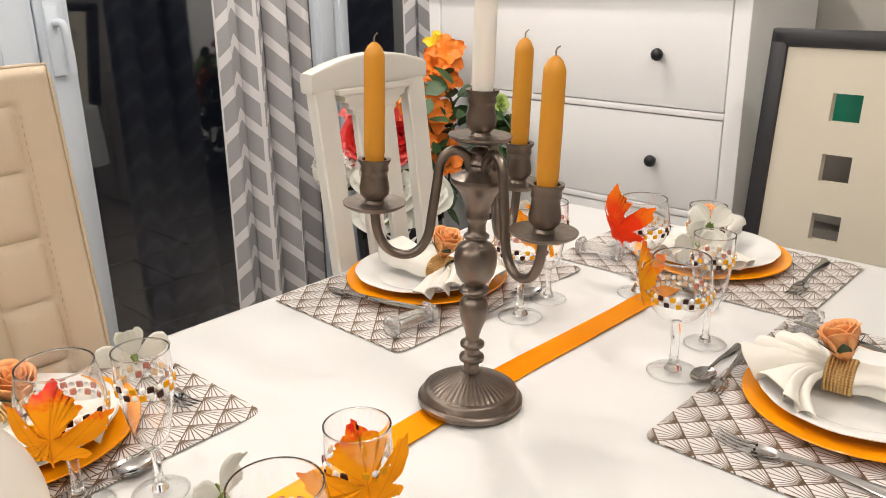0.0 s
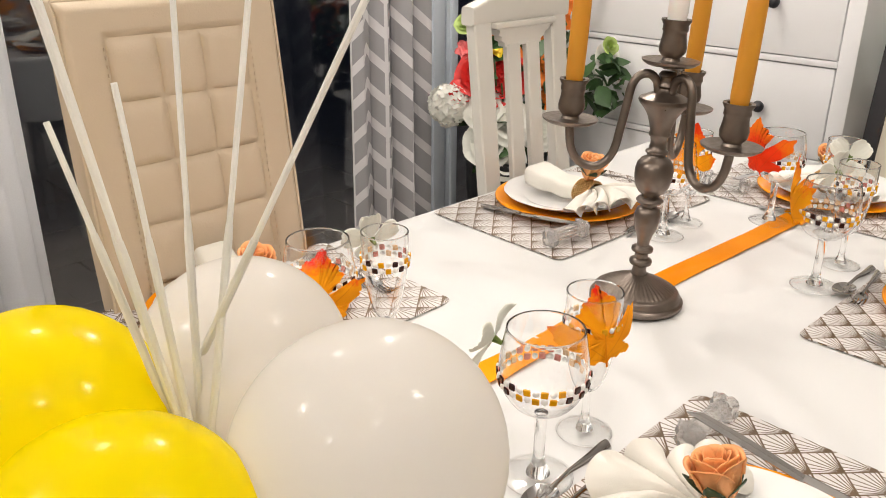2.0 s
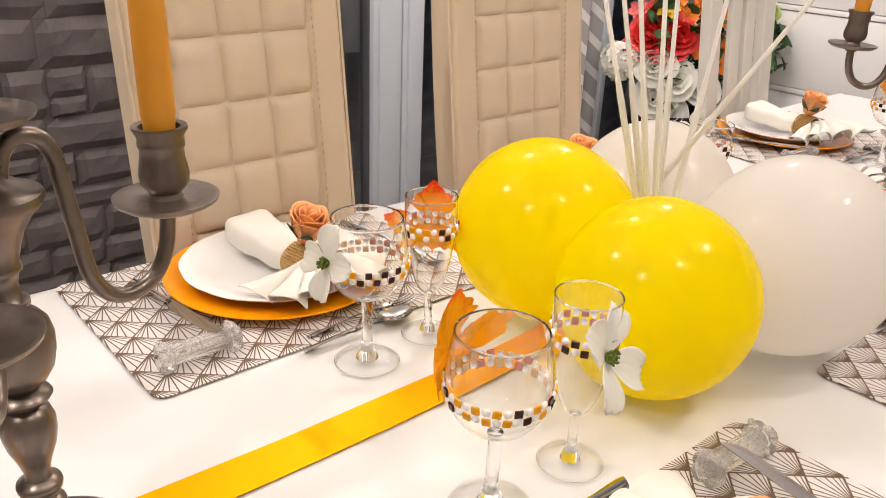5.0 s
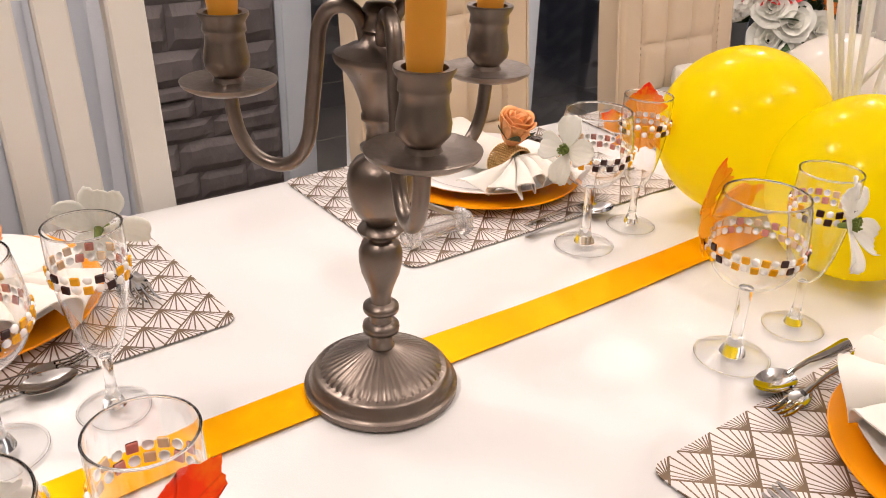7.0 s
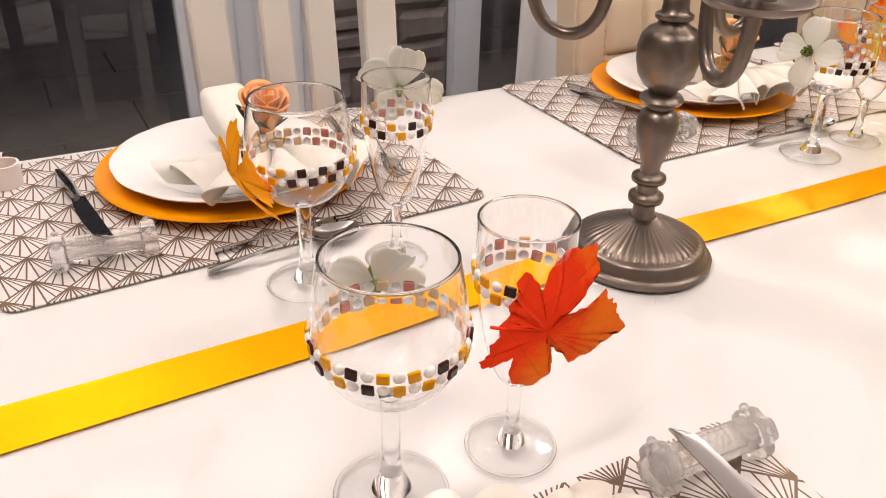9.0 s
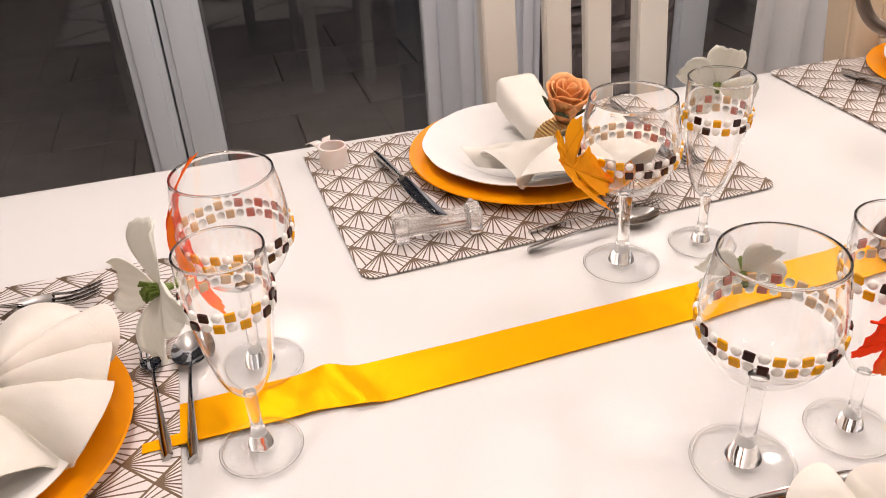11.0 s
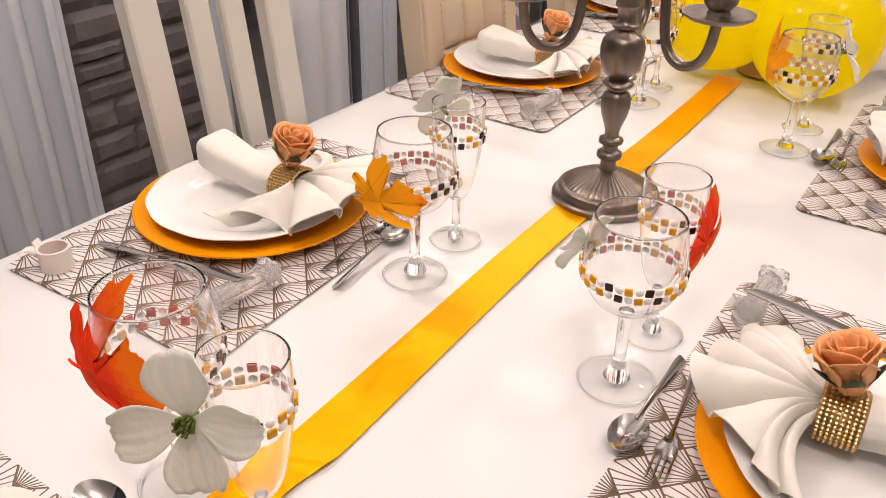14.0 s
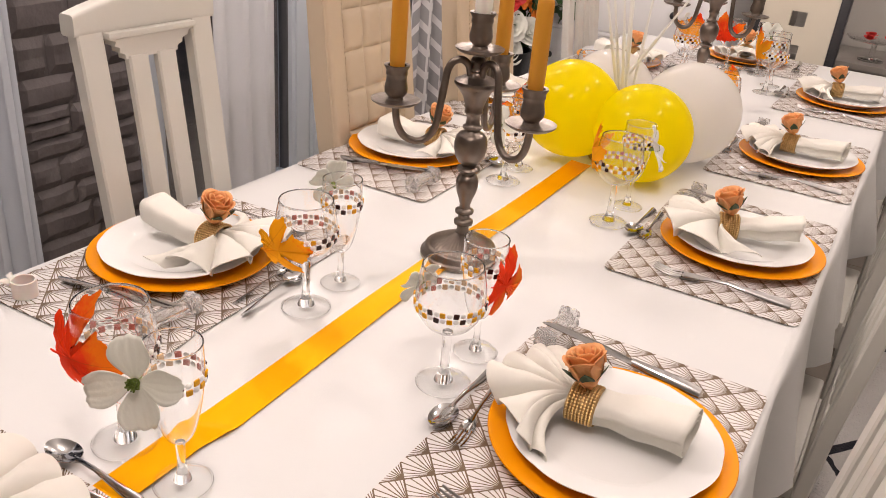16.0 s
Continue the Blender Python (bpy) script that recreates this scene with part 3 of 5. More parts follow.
def ribbon(y0, y1, x, label, seed, tuck=None):
    r = random.Random(seed)
    ph = r.uniform(0, 6)

    def f(u, v):
        y = y0 + (y1 - y0) * v
        mid = x(v) + 0.003 * math.sin(9 * v + ph)
        if tuck:
            # a soft double fold where the ribbon was straightened
            q = (y - tuck) / 0.012
            ridge = 0.0030 * math.exp(-(q - 1.6 * (u - 0.5)) ** 2) + 0.0015 * math.exp(-(q + 1.8 + (u - 0.5)) ** 2)
            mid += 0.004 * math.tanh(q)
        else:
            ridge = 0
        lift = 0.0018 + 0.0016 * abs(noise.noise(Vector((y * 7, u * 1.3, seed)))) + 0.0016 * (2 * u - 1) ** 2 * max(0, math.sin(y * 11 + ph + 2 * u))
        return Vector((mid + (u - 0.5) * (0.042 if seed > 1 else 0.046), y, TOP + lift + ridge))

    bm = bmesh.new()
    rows = sheet(bm, f, 8, 240)
    uv = bm.loops.layers.uv.new("UVMap")
    at = {v: (i / 8, j / 240) for j, row in enumerate(rows) for i, v in enumerate(row)}
    for fc in bm.faces:
        for lp in fc.loops:
            lp[uv].uv = at[lp.vert]
    return tagged(part("ribbon", thicken(bm, 0.0006), SATIN_DIM_LIT if seed > 1 else SATIN, sharp=80), label, "ribbon", "table ribbons")


ribbon(-1.25, 0.02, lambda v: 0.003 - 0.045 * v + 0.022 * v * v, "orange satin ribbon running along the middle of the table", 1, -1.098)
ribbon(0.30, 1.30, lambda v: -0.006 + 0.020 * v, "orange satin ribbon running towards the far setting", 2)


# ---- chairs ----
def lean(z):
    return -0.170 - 0.12 * max(0.0, z - 0.45)


def slat(bm, x0, x1, z0, z1, w0, w1, depth, steps=8):
    """An upright of a chair back that follows its lean; w0, w1: half widths at foot and head."""
    rows = []
    for k in range(steps + 1):
        t = k / steps
        z, x, w, y = z0 + (z1 - z0) * t, x0 + (x1 - x0) * t, w0 + (w1 - w0) * t, lean(z0 + (z1 - z0) * t)
        e = 0.003
        ring = [(x - w, y - depth + e), (x - w + e, y - depth), (x + w - e, y - depth), (x + w, y - depth + e), (x + w, y - e), (x + w - e, y), (x - w + e, y), (x - w, y - e)]
        rows.append([bm.verts.new((a, b, z)) for a, b in ring])
    for p, q in zip(rows, rows[1:]):
        for i in range(8):
            bm.faces.new((p[i], p[(i + 1) % 8], q[(i + 1) % 8], q[i]))
    bm.faces.new(rows[0][::-1]), bm.faces.new(rows[-1])
    return bm


def white_chair(m, label, group):
    root = thing("dining_chair", m, label, "chair", group)
    part("seat", boxes(((-0.165, -0.165, 0.435), (0.165, 0.17, 0.46)), bevel=0.008), WHITE_WOOD, root)
    for x in (-0.134, 0.134):
        part("leg", boxes(((x - 0.016, 0.125, 0), (x + 0.016, 0.157, 0.436)), bevel=0.003), WHITE_WOOD, root)
        bm = bmesh.new()
        slat(bm, x * 0.81, x * 0.84, 0.0, 1.050, 0.0225, 0.0235, 0.026)
        part("back_post", bm, WHITE_WOOD, root)
    part("apron", boxes(((-0.13, 0.135, 0.375), (0.13, 0.152, 0.436)), ((-0.13, -0.17, 0.375), (0.13, -0.155, 0.436)), ((-0.135, -0.16, 0.39), (-0.125, 0.14, 0.43)), ((0.125, -0.16, 0.39), (0.135, 0.14, 0.43)), bevel=0.002), WHITE_WOOD, root)
    # arched top rail with a stepped capital under it
    bm = bmesh.new()

    def rail_f(u, v):
        x = -0.141 + 0.282 * u
        arch = 0.024 * (1 - (2 * u - 1) ** 2)
        lo, hi = 1.0445, 1.078 + arch
        a = 2 * math.pi * v
        c, s = math.cos(a), math.sin(a)
        k = lambda q: math.copysign(abs(q) ** 0.35, q)
        return Vector((x, lean(1.06) - 0.013 + 0.016 * k(c), (lo + hi) / 2 + (hi - lo) / 2 * k(s)))

    rows = sheet(bm, lambda v, u: rail_f(u, v), 24, 20, closed_u=True)
    bm.faces.new(rows[0][::-1]), bm.faces.new(rows[-1])
    part("top_rail", bm, WHITE_WOOD, root, sharp=50)
    bm = bmesh.new()
    rings = []
    for k in range(31):
        q = k / 30
        tier = q * 3
        w = 0.054 + 0.031 * (math.floor(min(2.99, tier)) + min(1.0, max(0.0, (tier % 1.0) * 3 - 2)) * 0.9) / 3 if k < 30 else 0.086
        d, zz = 0.017 + 0.012 * (1 - math.cos(q * 1.57)), 1.000 + 0.036 * q
        y0 = lean(zz) - 0.020
        rings.append([bm.verts.new((x, y, zz)) for x, y in ((-w, y0), (w, y0), (w, y0 + d), (-w, y0 + d))])
    for p, q in zip(rings, rings[1:]):
        for i in range(4):
            bm.faces.new((p[i], p[(i + 1) % 4], q[(i + 1) % 4], q[i]))
    bm.faces.new(rings[0][::-1]), bm.faces.new(rings[-1])
    box(bm, (-0.089, lean(1.04) - 0.021, 1.0362), (0.089, lean(1.04) + 0.012, 1.0465), 0.003)
    part("capital", bm, WHITE_WOOD, root, sharp=40)
    for x0, x1 in ((-0.030, -0.029), (0.030, 0.029)):
        bm = bmesh.new()
        slat(bm, x0, x1, 0.52, 1.004, 0.0195, 0.0195, 0.016)
        part("slat", bm, WHITE_WOOD, root)
    bm = bmesh.new()
    box(bm, (-0.112, lean(0.5) - 0.020, 0.495), (0.112, lean(0.5) - 0.002, 0.535), 0.003)
    part("lower_rail", bm, WHITE_WOOD, root)
    return root


def quilted_chair(m, label, group):
    root = thing("quilted_chair", m, label, "chair", group)
    part("seat", boxes(((-0.165, -0.16, 0.40), (0.165, 0.17, 0.47)), bevel=0.02), CREAM, root)
    for x in (-0.145, 0.145):
        for y in (-0.15, 0.145):
            part("leg", boxes(((x - 0.015, y - 0.015, 0), (x + 0.015, y + 0.015, 0.405)), bevel=0.003), BLACK, root)
    # back: one upholstered slab, its front quilted in three columns
    bm = bmesh.new()
    half, z0, z1, cw, ch = 0.156, 0.44, 1.157, 0.0668, 0.0845
    nx, nz = 96, 200

    def front(u, v):
        x, zz = -half + 2 * half * u, z0 + (z1 - z0) * v
        edge = min(x + half, half - x, z1 - zz)
        y = lean(zz) + 0.010 - 0.012 * max(0.0, 1 - edge / 0.012) ** 2
        if abs(x) < 1.5 * cw and 0.58 < zz < 1.1115:
            a, b = abs((((x + 1.5 * cw) / cw) % 1.0) - 0.5) * 2, abs((((1.1115 - zz) / ch) % 1.0) - 0.5) * 2
            y += 0.0135 * math.sqrt(max(0.0, (1 - a ** 4) * (1 - b ** 4))) - 0.0095 + 0.0012 * noise.noise(Vector((x * 40, zz * 40, 3)))
        else:
            d = max(abs(x) - 1.5 * cw, zz - 1.1115, 0.58 - zz)
            y += 0.0075 * min(1.0, d / 0.008) ** 0.5 - 0.0075
            y += 0.0016 * noise.noise(Vector((x * 18, zz * 14, 1)))
        return Vector((x, y, zz))

    rows = sheet(bm, front, nx, nz)
    back = [[bm.verts.new((x, lean(zz) - 0.040 - 0.004 * math.sin(zz * 9), zz)) for x, zz in ((-half, r[0].co.z), (half, r[0].co.z))] for r in rows]
    for (p, q), (r, s) in zip(zip(rows, back), zip(rows[1:], back[1:])):
        bm.faces.new((p[0], r[0], s[0], q[0])), bm.faces.new((p[-1], q[1], s[1], r[-1])), bm.faces.new((q[0], s[0], s[1], q[1]))
    bm.faces.new([*rows[-1], back[-1][1], back[-1][0]]), bm.faces.new([*rows[0][::-1], back[0][0], back[0][1]])
    part("backrest", bm, CREAM, root, sharp=60)
    # welt along the edges and two rows of stitches beside the quilting
    bm = bmesh.new()
    edge_pts = [(-half, lean(z0 + 0.05 * k) + 0.002, z0 + 0.05 * k) for k in range(15)] + [(-half, lean(z1) - 0.004, z1), (half, lean(z1) - 0.004, z1)] + [(half, lean(z0 + 0.05 * k) + 0.002, z0 + 0.05 * k) for k in range(14, -1, -1)]
    tube(bm, edge_pts, 0.003, 6)
    part("piping", bm, CREAM, root)
    for sx in (-1, 1):
        bm = bmesh.new()
        zz = 0.60
        while zz < 1.10:
            box(bm, (sx * 1.5 * cw + sx * 0.006 - 0.0005, lean(zz) + 0.0095, zz), (sx * 1.5 * cw + sx * 0.006 + 0.0005, lean(zz) + 0.0115, zz + 0.005))
            zz += 0.011
        part("stitching", bm, THREAD, root, flat=True)
    return root


def black_chair(m):
    root = thing("framed_chair", m, "black leather chair with a beige panel and square cut-outs", "chair")
    part("seat", boxes(((-0.165, -0.16, 0.40), (0.165, 0.17, 0.46)), bevel=0.015), BLACK, root)
    for x in (-0.145, 0.145):
        for y in (-0.15, 0.145):
            part("leg", boxes(((x - 0.016, y - 0.016, 0), (x + 0.016, y + 0.016, 0.405)), bevel=0.003), BLACK, root)
    tilt = Matrix.Translation((0, -0.175, 0.45)) @ Matrix.Rotation(radians(7), 4, "X")
    bm = bmesh.new()
    for x0, x1, z0, z1 in ((-0.168, -0.132, -0.03, 0.69), (0.132, 0.168, -0.03, 0.69), (-0.168, 0.168, 0.655, 0.692)):
        box(bm, (x0, -0.035, z0), (x1, 0.012, z1), 0.008)
    bmesh.ops.transform(bm, matrix=tilt, verts=bm.verts)
    part("back_frame", bm, BLACK, root, "black padded leather frame")
    # panel pierced by three squares
    bm = bmesh.new()
    cuts = [(0.270, 0.325), (0.392, 0.447), (0.514, 0.569)]
    zs = [0.0] + [q for c in cuts for q in c] + [0.655]
    xs = [-0.1315, -0.029, 0.029, 0.1315]
    grid = [[bm.verts.new((x, 0.004, z)) for x in xs] for z in zs]
    for k, (p, q) in enumerate(zip(grid, grid[1:])):
        for i in range(3):
            if not (i == 1 and (zs[k], zs[k + 1]) in cuts):
                bm.faces.new((p[i], p[i + 1], q[i + 1], q[i]))
    thicken(bm, 0.024)
    bmesh.ops.transform(bm, matrix=tilt, verts=bm.verts)
    part("back_panel", bm, BEIGE, root, "beige leatherette panel", flat=True)
    return root


W = "white slatted chairs"
first = white_chair(pose(-0.296, -0.674, 0, 0, 0, -90), "white painted wooden chair with a slatted arched back", W)
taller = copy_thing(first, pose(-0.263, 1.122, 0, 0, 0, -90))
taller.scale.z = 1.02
for y in (-0.845, -0.19, 0.41, 1.08):
    copy_thing(first, pose(0.405, y, 0, 0, 0, 90))
Q = "cream quilted chairs"
q1 = quilted_chair(pose(-0.263, -0.1155, 0, 0, 0, -90), "cream leatherette chair with a high quilted back", Q)
copy_thing(q1, pose(-0.250, 0.392, 0, 0, 0, -90))
black_chair(pose(0.100, 1.60, 0, 0, 0, 180))


# ---- dresser ----
def dresser():
    x0, x1, y0, y1 = -1.24, -0.20, 2.06, 2.50
    root = thing("dresser", pose((x0 + x1) / 2, (y0 + y1) / 2, 0), "pale grey painted chest of drawers with round black knobs", "dresser")
    cx, cy = (x0 + x1) / 2, (y0 + y1) / 2
    for a, b in ((x0, x0 + 0.045), (x1 - 0.045, x1)):
        part("side_panel", boxes(((a - cx, y0 - cy, 0), (b - cx, y1 - cy, 1.19)), bevel=0.003), GREY_DRAWER, root)
    # Body is black so the drawer gaps carry their shade in the colour.
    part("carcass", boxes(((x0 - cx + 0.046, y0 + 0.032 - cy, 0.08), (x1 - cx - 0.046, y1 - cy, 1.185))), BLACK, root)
    for z in (0.085, 0.363, 0.628, 0.893):
        part("cross_rail", boxes(((x0 - cx + 0.046, y0 + 0.001 - cy, z), (x1 - cx - 0.046, y0 + 0.031 - cy, z + 0.016)), bevel=0.002), GREY_DRAWER, root)
    part("top", boxes(((x0 - 0.015 - cx, y0 - 0.02 - cy, 1.195), (x1 + 0.015 - cx, y1 - cy, 1.222)), bevel=0.005), GREY_DRAWER, root)
    for k, (za, zb) in enumerate(((0.104, 0.360), (0.382, 0.625), (0.647, 0.890), (0.912, 1.180))):
        d = part("drawer", boxes(((x0 + 0.050 - cx, y0 + 0.004 - cy, za), (x1 - 0.050 - cx, y0 + 0.028 - cy, zb)), bevel=0.003), GREY_DRAWER, root)
        for kx in (-0.43, -0.985):
            kb = lathe(bmesh.new(), [(0, 0.034), (0.009, 0.033), (0.0145, 0.028), (0.0165, 0.021), (0.014, 0.014), (0.008, 0.010), (0.007, 0.0), (0, 0)], 18, Matrix.Translation((kx - cx, y0 + 0.004 - cy, (za + zb) / 2)) @ Matrix.Rotation(radians(90), 4, "X"))
            part("knob", kb, BLACK, d, "round black knob")
    return root


dresser()


def sideboard():
    root = thing("sideboard", pose(0.48, 2.33, 0), "low grey-brown sideboard against the wall", "sideboard")
    part("body", boxes(((-0.60, -0.19, 0.06), (0.62, 0.20, 0.66)), bevel=0.004), SIDEBOARD, root)
    part("top", boxes(((-0.615, -0.21, 0.662), (0.635, 0.205, 0.69)), bevel=0.004), SIDEBOARD, root)
    for x in (-0.58, 0.02):
        part("cabinet_door", boxes(((x, -0.204, 0.08), (x + 0.58, -0.1905, 0.645)), bevel=0.003), SIDEBOARD, root)
    return root


sideboard()
vase = thing("vase", pose(-0.045, 2.26, 0.691), "tall stoneware vase with a green glazed neck", "vase")
part("body", lathe(bmesh.new(), [(0, 0), (0.05, 0), (0.066, 0.03), (0.080, 0.10), (0.0795, 0.150), (0, 0.150)], 32), SIDEBOARD, vase, "grey-brown stoneware body")
part("neck", lathe(bmesh.new(), [(0.0785, 0.1505), (0.080, 0.153), (0.077, 0.20), (0.068, 0.26), (0.050, 0.30), (0.046, 0.34), (0.052, 0.36), (0.048, 0.36), (0.040, 0.34), (0.044, 0.30), (0, 0.2)], 32), GREEN_GLASS, vase, "glossy green glazed neck")
stand_glass = thing("cake_stand", pose(0.36, 2.24, 0.691), "clear glass cake stand with red silk flowers", "cake stand")
part("stem", lathe(bmesh.new(), [(0, 0), (0.05, 0), (0.05, 0.006), (0.012, 0.014), (0.010, 0.07), (0.03, 0.078), (0, 0.08)], 28), GLASS, stand_glass)
part("dish", lathe(bmesh.new(), [(0, 0.079), (0.10, 0.080), (0.115, 0.092), (0.112, 0.093), (0.098, 0.084), (0, 0.083)], 36), DISH, stand_glass)
for k in range(3):
    fb = bmesh.new()
    for q in range(10):
        a0 = q * 2.4

        def red(u, v, a0=a0, q=q):
            s = 0.030 * (1 - 0.05 * q)
            w = 0.5 * s * math.sin(min(1, 0.15 + 0.85 * v) * 2.5)
            x, y, zz = s * v * math.cos(0.12 * q + 0.4), (u - 0.5) * 2 * w, s * v * math.sin(0.12 * q + 0.4)
            return Vector((x * math.cos(a0) - y * math.sin(a0), x * math.sin(a0) + y * math.cos(a0), zz))

        sheet(fb, red, 3, 4)
    part("flower", fb, RED_PETAL, stand_glass, "red silk flower", sharp=180, m=pose(0.05 * math.cos(k * 2.1), 0.05 * math.sin(k * 2.1), 0.088))
scroll = thing("wall_ornament", pose(0.62, FAR - 0.012, 1.05), "white scrolled metal wall ornament", "wall decoration")
for sx in (-1, 1):
    part("scroll", tube(bmesh.new(), [(sx * (0.03 + 0.016 * a * math.cos(a)), 0, 0.016 * a * math.sin(a)) for a in [0.3 * q for q in range(22)]], 0.006, 8), PVC, scroll)


# ---- candelabra ----
def candelabrum(m, label):
    root = thing("candelabrum", m, label, "candelabra", "candelabra on the table")
    flute_n = 44

    def fluting(a, r, z):
        return 1.0 + (0.035 * (abs(math.sin(a * flute_n / 2)) - 0.5) if 0.021 < z < 0.0385 and 0.016 < r < 0.052 else 0)

    def reeds(a, r, z):
        return 1.0 + (0.012 * math.sin(a * 90) if 0.0085 < z < 0.0135 else 0) + fluting(a, r, z) - 1.0

    base = [(0, 0), (0.062, 0), (0.0655, 0.002), (0.0655, 0.007), (0.0625, 0.0085), (0.0610, 0.011), (0.0605, 0.0135), (0.059, 0.015), (0.0585, 0.018), (0.055, 0.0205), (0.0515, 0.021), (0.050, 0.0225),
            (0.042, 0.0275), (0.030, 0.033), (0.020, 0.038), (0.0150, 0.0405), (0.0115, 0.0420)]
    part("base", lathe(bmesh.new(), base, 176, wave=reeds), PEWTER, root, sharp=50)
    stem = [(0.0110, 0.0415), (0.0095, 0.047), (0.0095, 0.052), (0.015, 0.0545), (0.0155, 0.057), (0.015, 0.0595), (0.0095, 0.062), (0.009, 0.068), (0.0145, 0.071), (0.015, 0.0735), (0.0145, 0.076), (0.0085, 0.079),
            (0.0085, 0.085), (0.0110, 0.094), (0.0155, 0.106), (0.0175, 0.116), (0.0175, 0.124), (0.0150, 0.131), (0.0100, 0.1345), (0.0105, 0.137), (0.0165, 0.139), (0.0185, 0.142), (0.0165, 0.145), (0.0115, 0.1475),
            (0.0120, 0.150), (0.0175, 0.154), (0.0225, 0.162), (0.0250, 0.173), (0.0255, 0.184), (0.0235, 0.193), (0.0190, 0.199), (0.0125, 0.2025), (0.0115, 0.205), (0.0150, 0.2075), (0.0150, 0.2105), (0.0110, 0.213),
            (0.0100, 0.222), (0.0115, 0.229), (0.0140, 0.2315), (0.0140, 0.2345), (0.0130, 0.237), (0.0150, 0.246), (0.0190, 0.258), (0.0250, 0.268), (0.0320, 0.2755), (0.0335, 0.279), (0.0325, 0.2825), (0.0280, 0.284),
            (0.0220, 0.2875), (0.0140, 0.290), (0.0110, 0.296), (0.0130, 0.299), (0.0110, 0.302), (0.0095, 0.309), (0.0125, 0.313), (0.0095, 0.318), (0, 0.319)]
    at_z, rise = (0.0, 0.042, 0.065, 0.11, 0.142, 0.177, 0.232, 0.28, 0.33), (0.0, 0.0, 0.005, 0.006, 0.008, 0.009, 0.008, 0.006, 0.004)
    stem = [(r, z + float(np.interp(z, at_z, rise))) for r, z in stem]
    part("stem", lathe(bmesh.new(), stem, 40), PEWTER, root, sharp=55)

    def cup(at, z, size=1.0):
        s = size
        prof = [(0, z - 0.004), (0.0085 * s, z - 0.004), (0.0085 * s, z), (0.030 * s, z + 0.001), (0.0355 * s, z + 0.0045), (0.0365 * s, z + 0.0072), (0.034 * s, z + 0.0075), (0.026 * s, z + 0.0055), (0.012 * s, z + 0.0065), (0.0105 * s, z + 0.010),
                (0.0125 * s, z + 0.012), (0.0165 * s, z + 0.017), (0.0172 * s, z + 0.024), (0.0150 * s, z + 0.036), (0.0148 * s, z + 0.042), (0.0160 * s, z + 0.0435), (0.0160 * s, z + 0.0455), (0.0155 * s, z + 0.050), (0.0188 * s, z + 0.0555), (0.0185 * s, z + 0.0575), (0.0140 * s, z + 0.0570),
                (0.0125 * s, z + 0.048), (0.0125 * s, z + 0.044), (0, z + 0.044)]
        return part("candle_cup", lathe(bmesh.new(), prof, 36, Matrix.Translation((at[0], at[1], 0))), PEWTER, root, sharp=55)

    cup((0, 0), 0.330)
    for az in (-21, 99, 219):
        c, s = math.cos(radians(az)), math.sin(radians(az))
        pts = [(0.010, 0.288), (0.014, 0.303), (0.024, 0.311), (0.036, 0.308), (0.0435, 0.295), (0.0465, 0.272), (0.0505, 0.240), (0.055, 0.210), (0.065, 0.192), (0.080, 0.186), (0.098, 0.193), (0.109, 0.212), (0.113, 0.240)]
        part("arm", tube(bmesh.new(), smooth_path([(r * (1 + 0.053 * min(1.0, r / 0.08)) * c, r * (1 + 0.053 * min(1.0, r / 0.08)) * s, z + 0.0075) for r, z in pts], 5), 0.0056, 12), PEWTER, root)
        cup((0.119 * c, 0.119 * s), 0.2505)
    return root


def candle(m, radius, height, wax, label):
    root = thing("candle", m, label, "candle", "candles in the candelabra")
    body = [(0, 0), (radius * 0.86, 0), (radius * 0.90, 0.012), (radius * 0.98, 0.02), (radius, height * 0.5), (radius * 0.97, height - 0.016), (radius * 0.93, height - 0.012), (radius * 0.62, height - 0.004), (radius * 0.22, height), (0, height)]
    part("wax", lathe(bmesh.new(), body, 24), wax, root)
    part("wick", tube(bmesh.new(), smooth_path([(0, 0, height - 0.001), (0.0004, 0, height + 0.006), (0.004, 0.001, height + 0.0095)], 3), 0.0009, 6), WICK, root, "pale cotton wick")
    return root


for x, y, turn, tip in ((0.012, 0.785, 6, 2.4), (0.002, -0.540, 1.5, 0.0)):
    label = "aged pewter three-armed candelabrum with a fluted round base"
    # the far one stands a little crooked
    stand_m = pose(x, y, TOP + 0.0005 + 0.0655 * math.sin(radians(tip))) @ Matrix.Rotation(radians(tip), 4, (-0.676, 0.737, 0))
    candelabrum(stand_m @ pose(0, 0, 0, 0, 0, turn), label)
    candle(stand_m @ pose(0, 0, 0.3745), 0.0128, 0.215, WAX_WHITE, "tall white candle in the middle cup")
    for az in (-21 + turn, 99 + turn, 219 + turn):
        c, s = math.cos(radians(az)), math.sin(radians(az))
        candle(stand_m @ pose(0.119 * c, 0.119 * s, 0.2955), 0.0118, 0.140, WAX, "ochre taper candle, unlit")


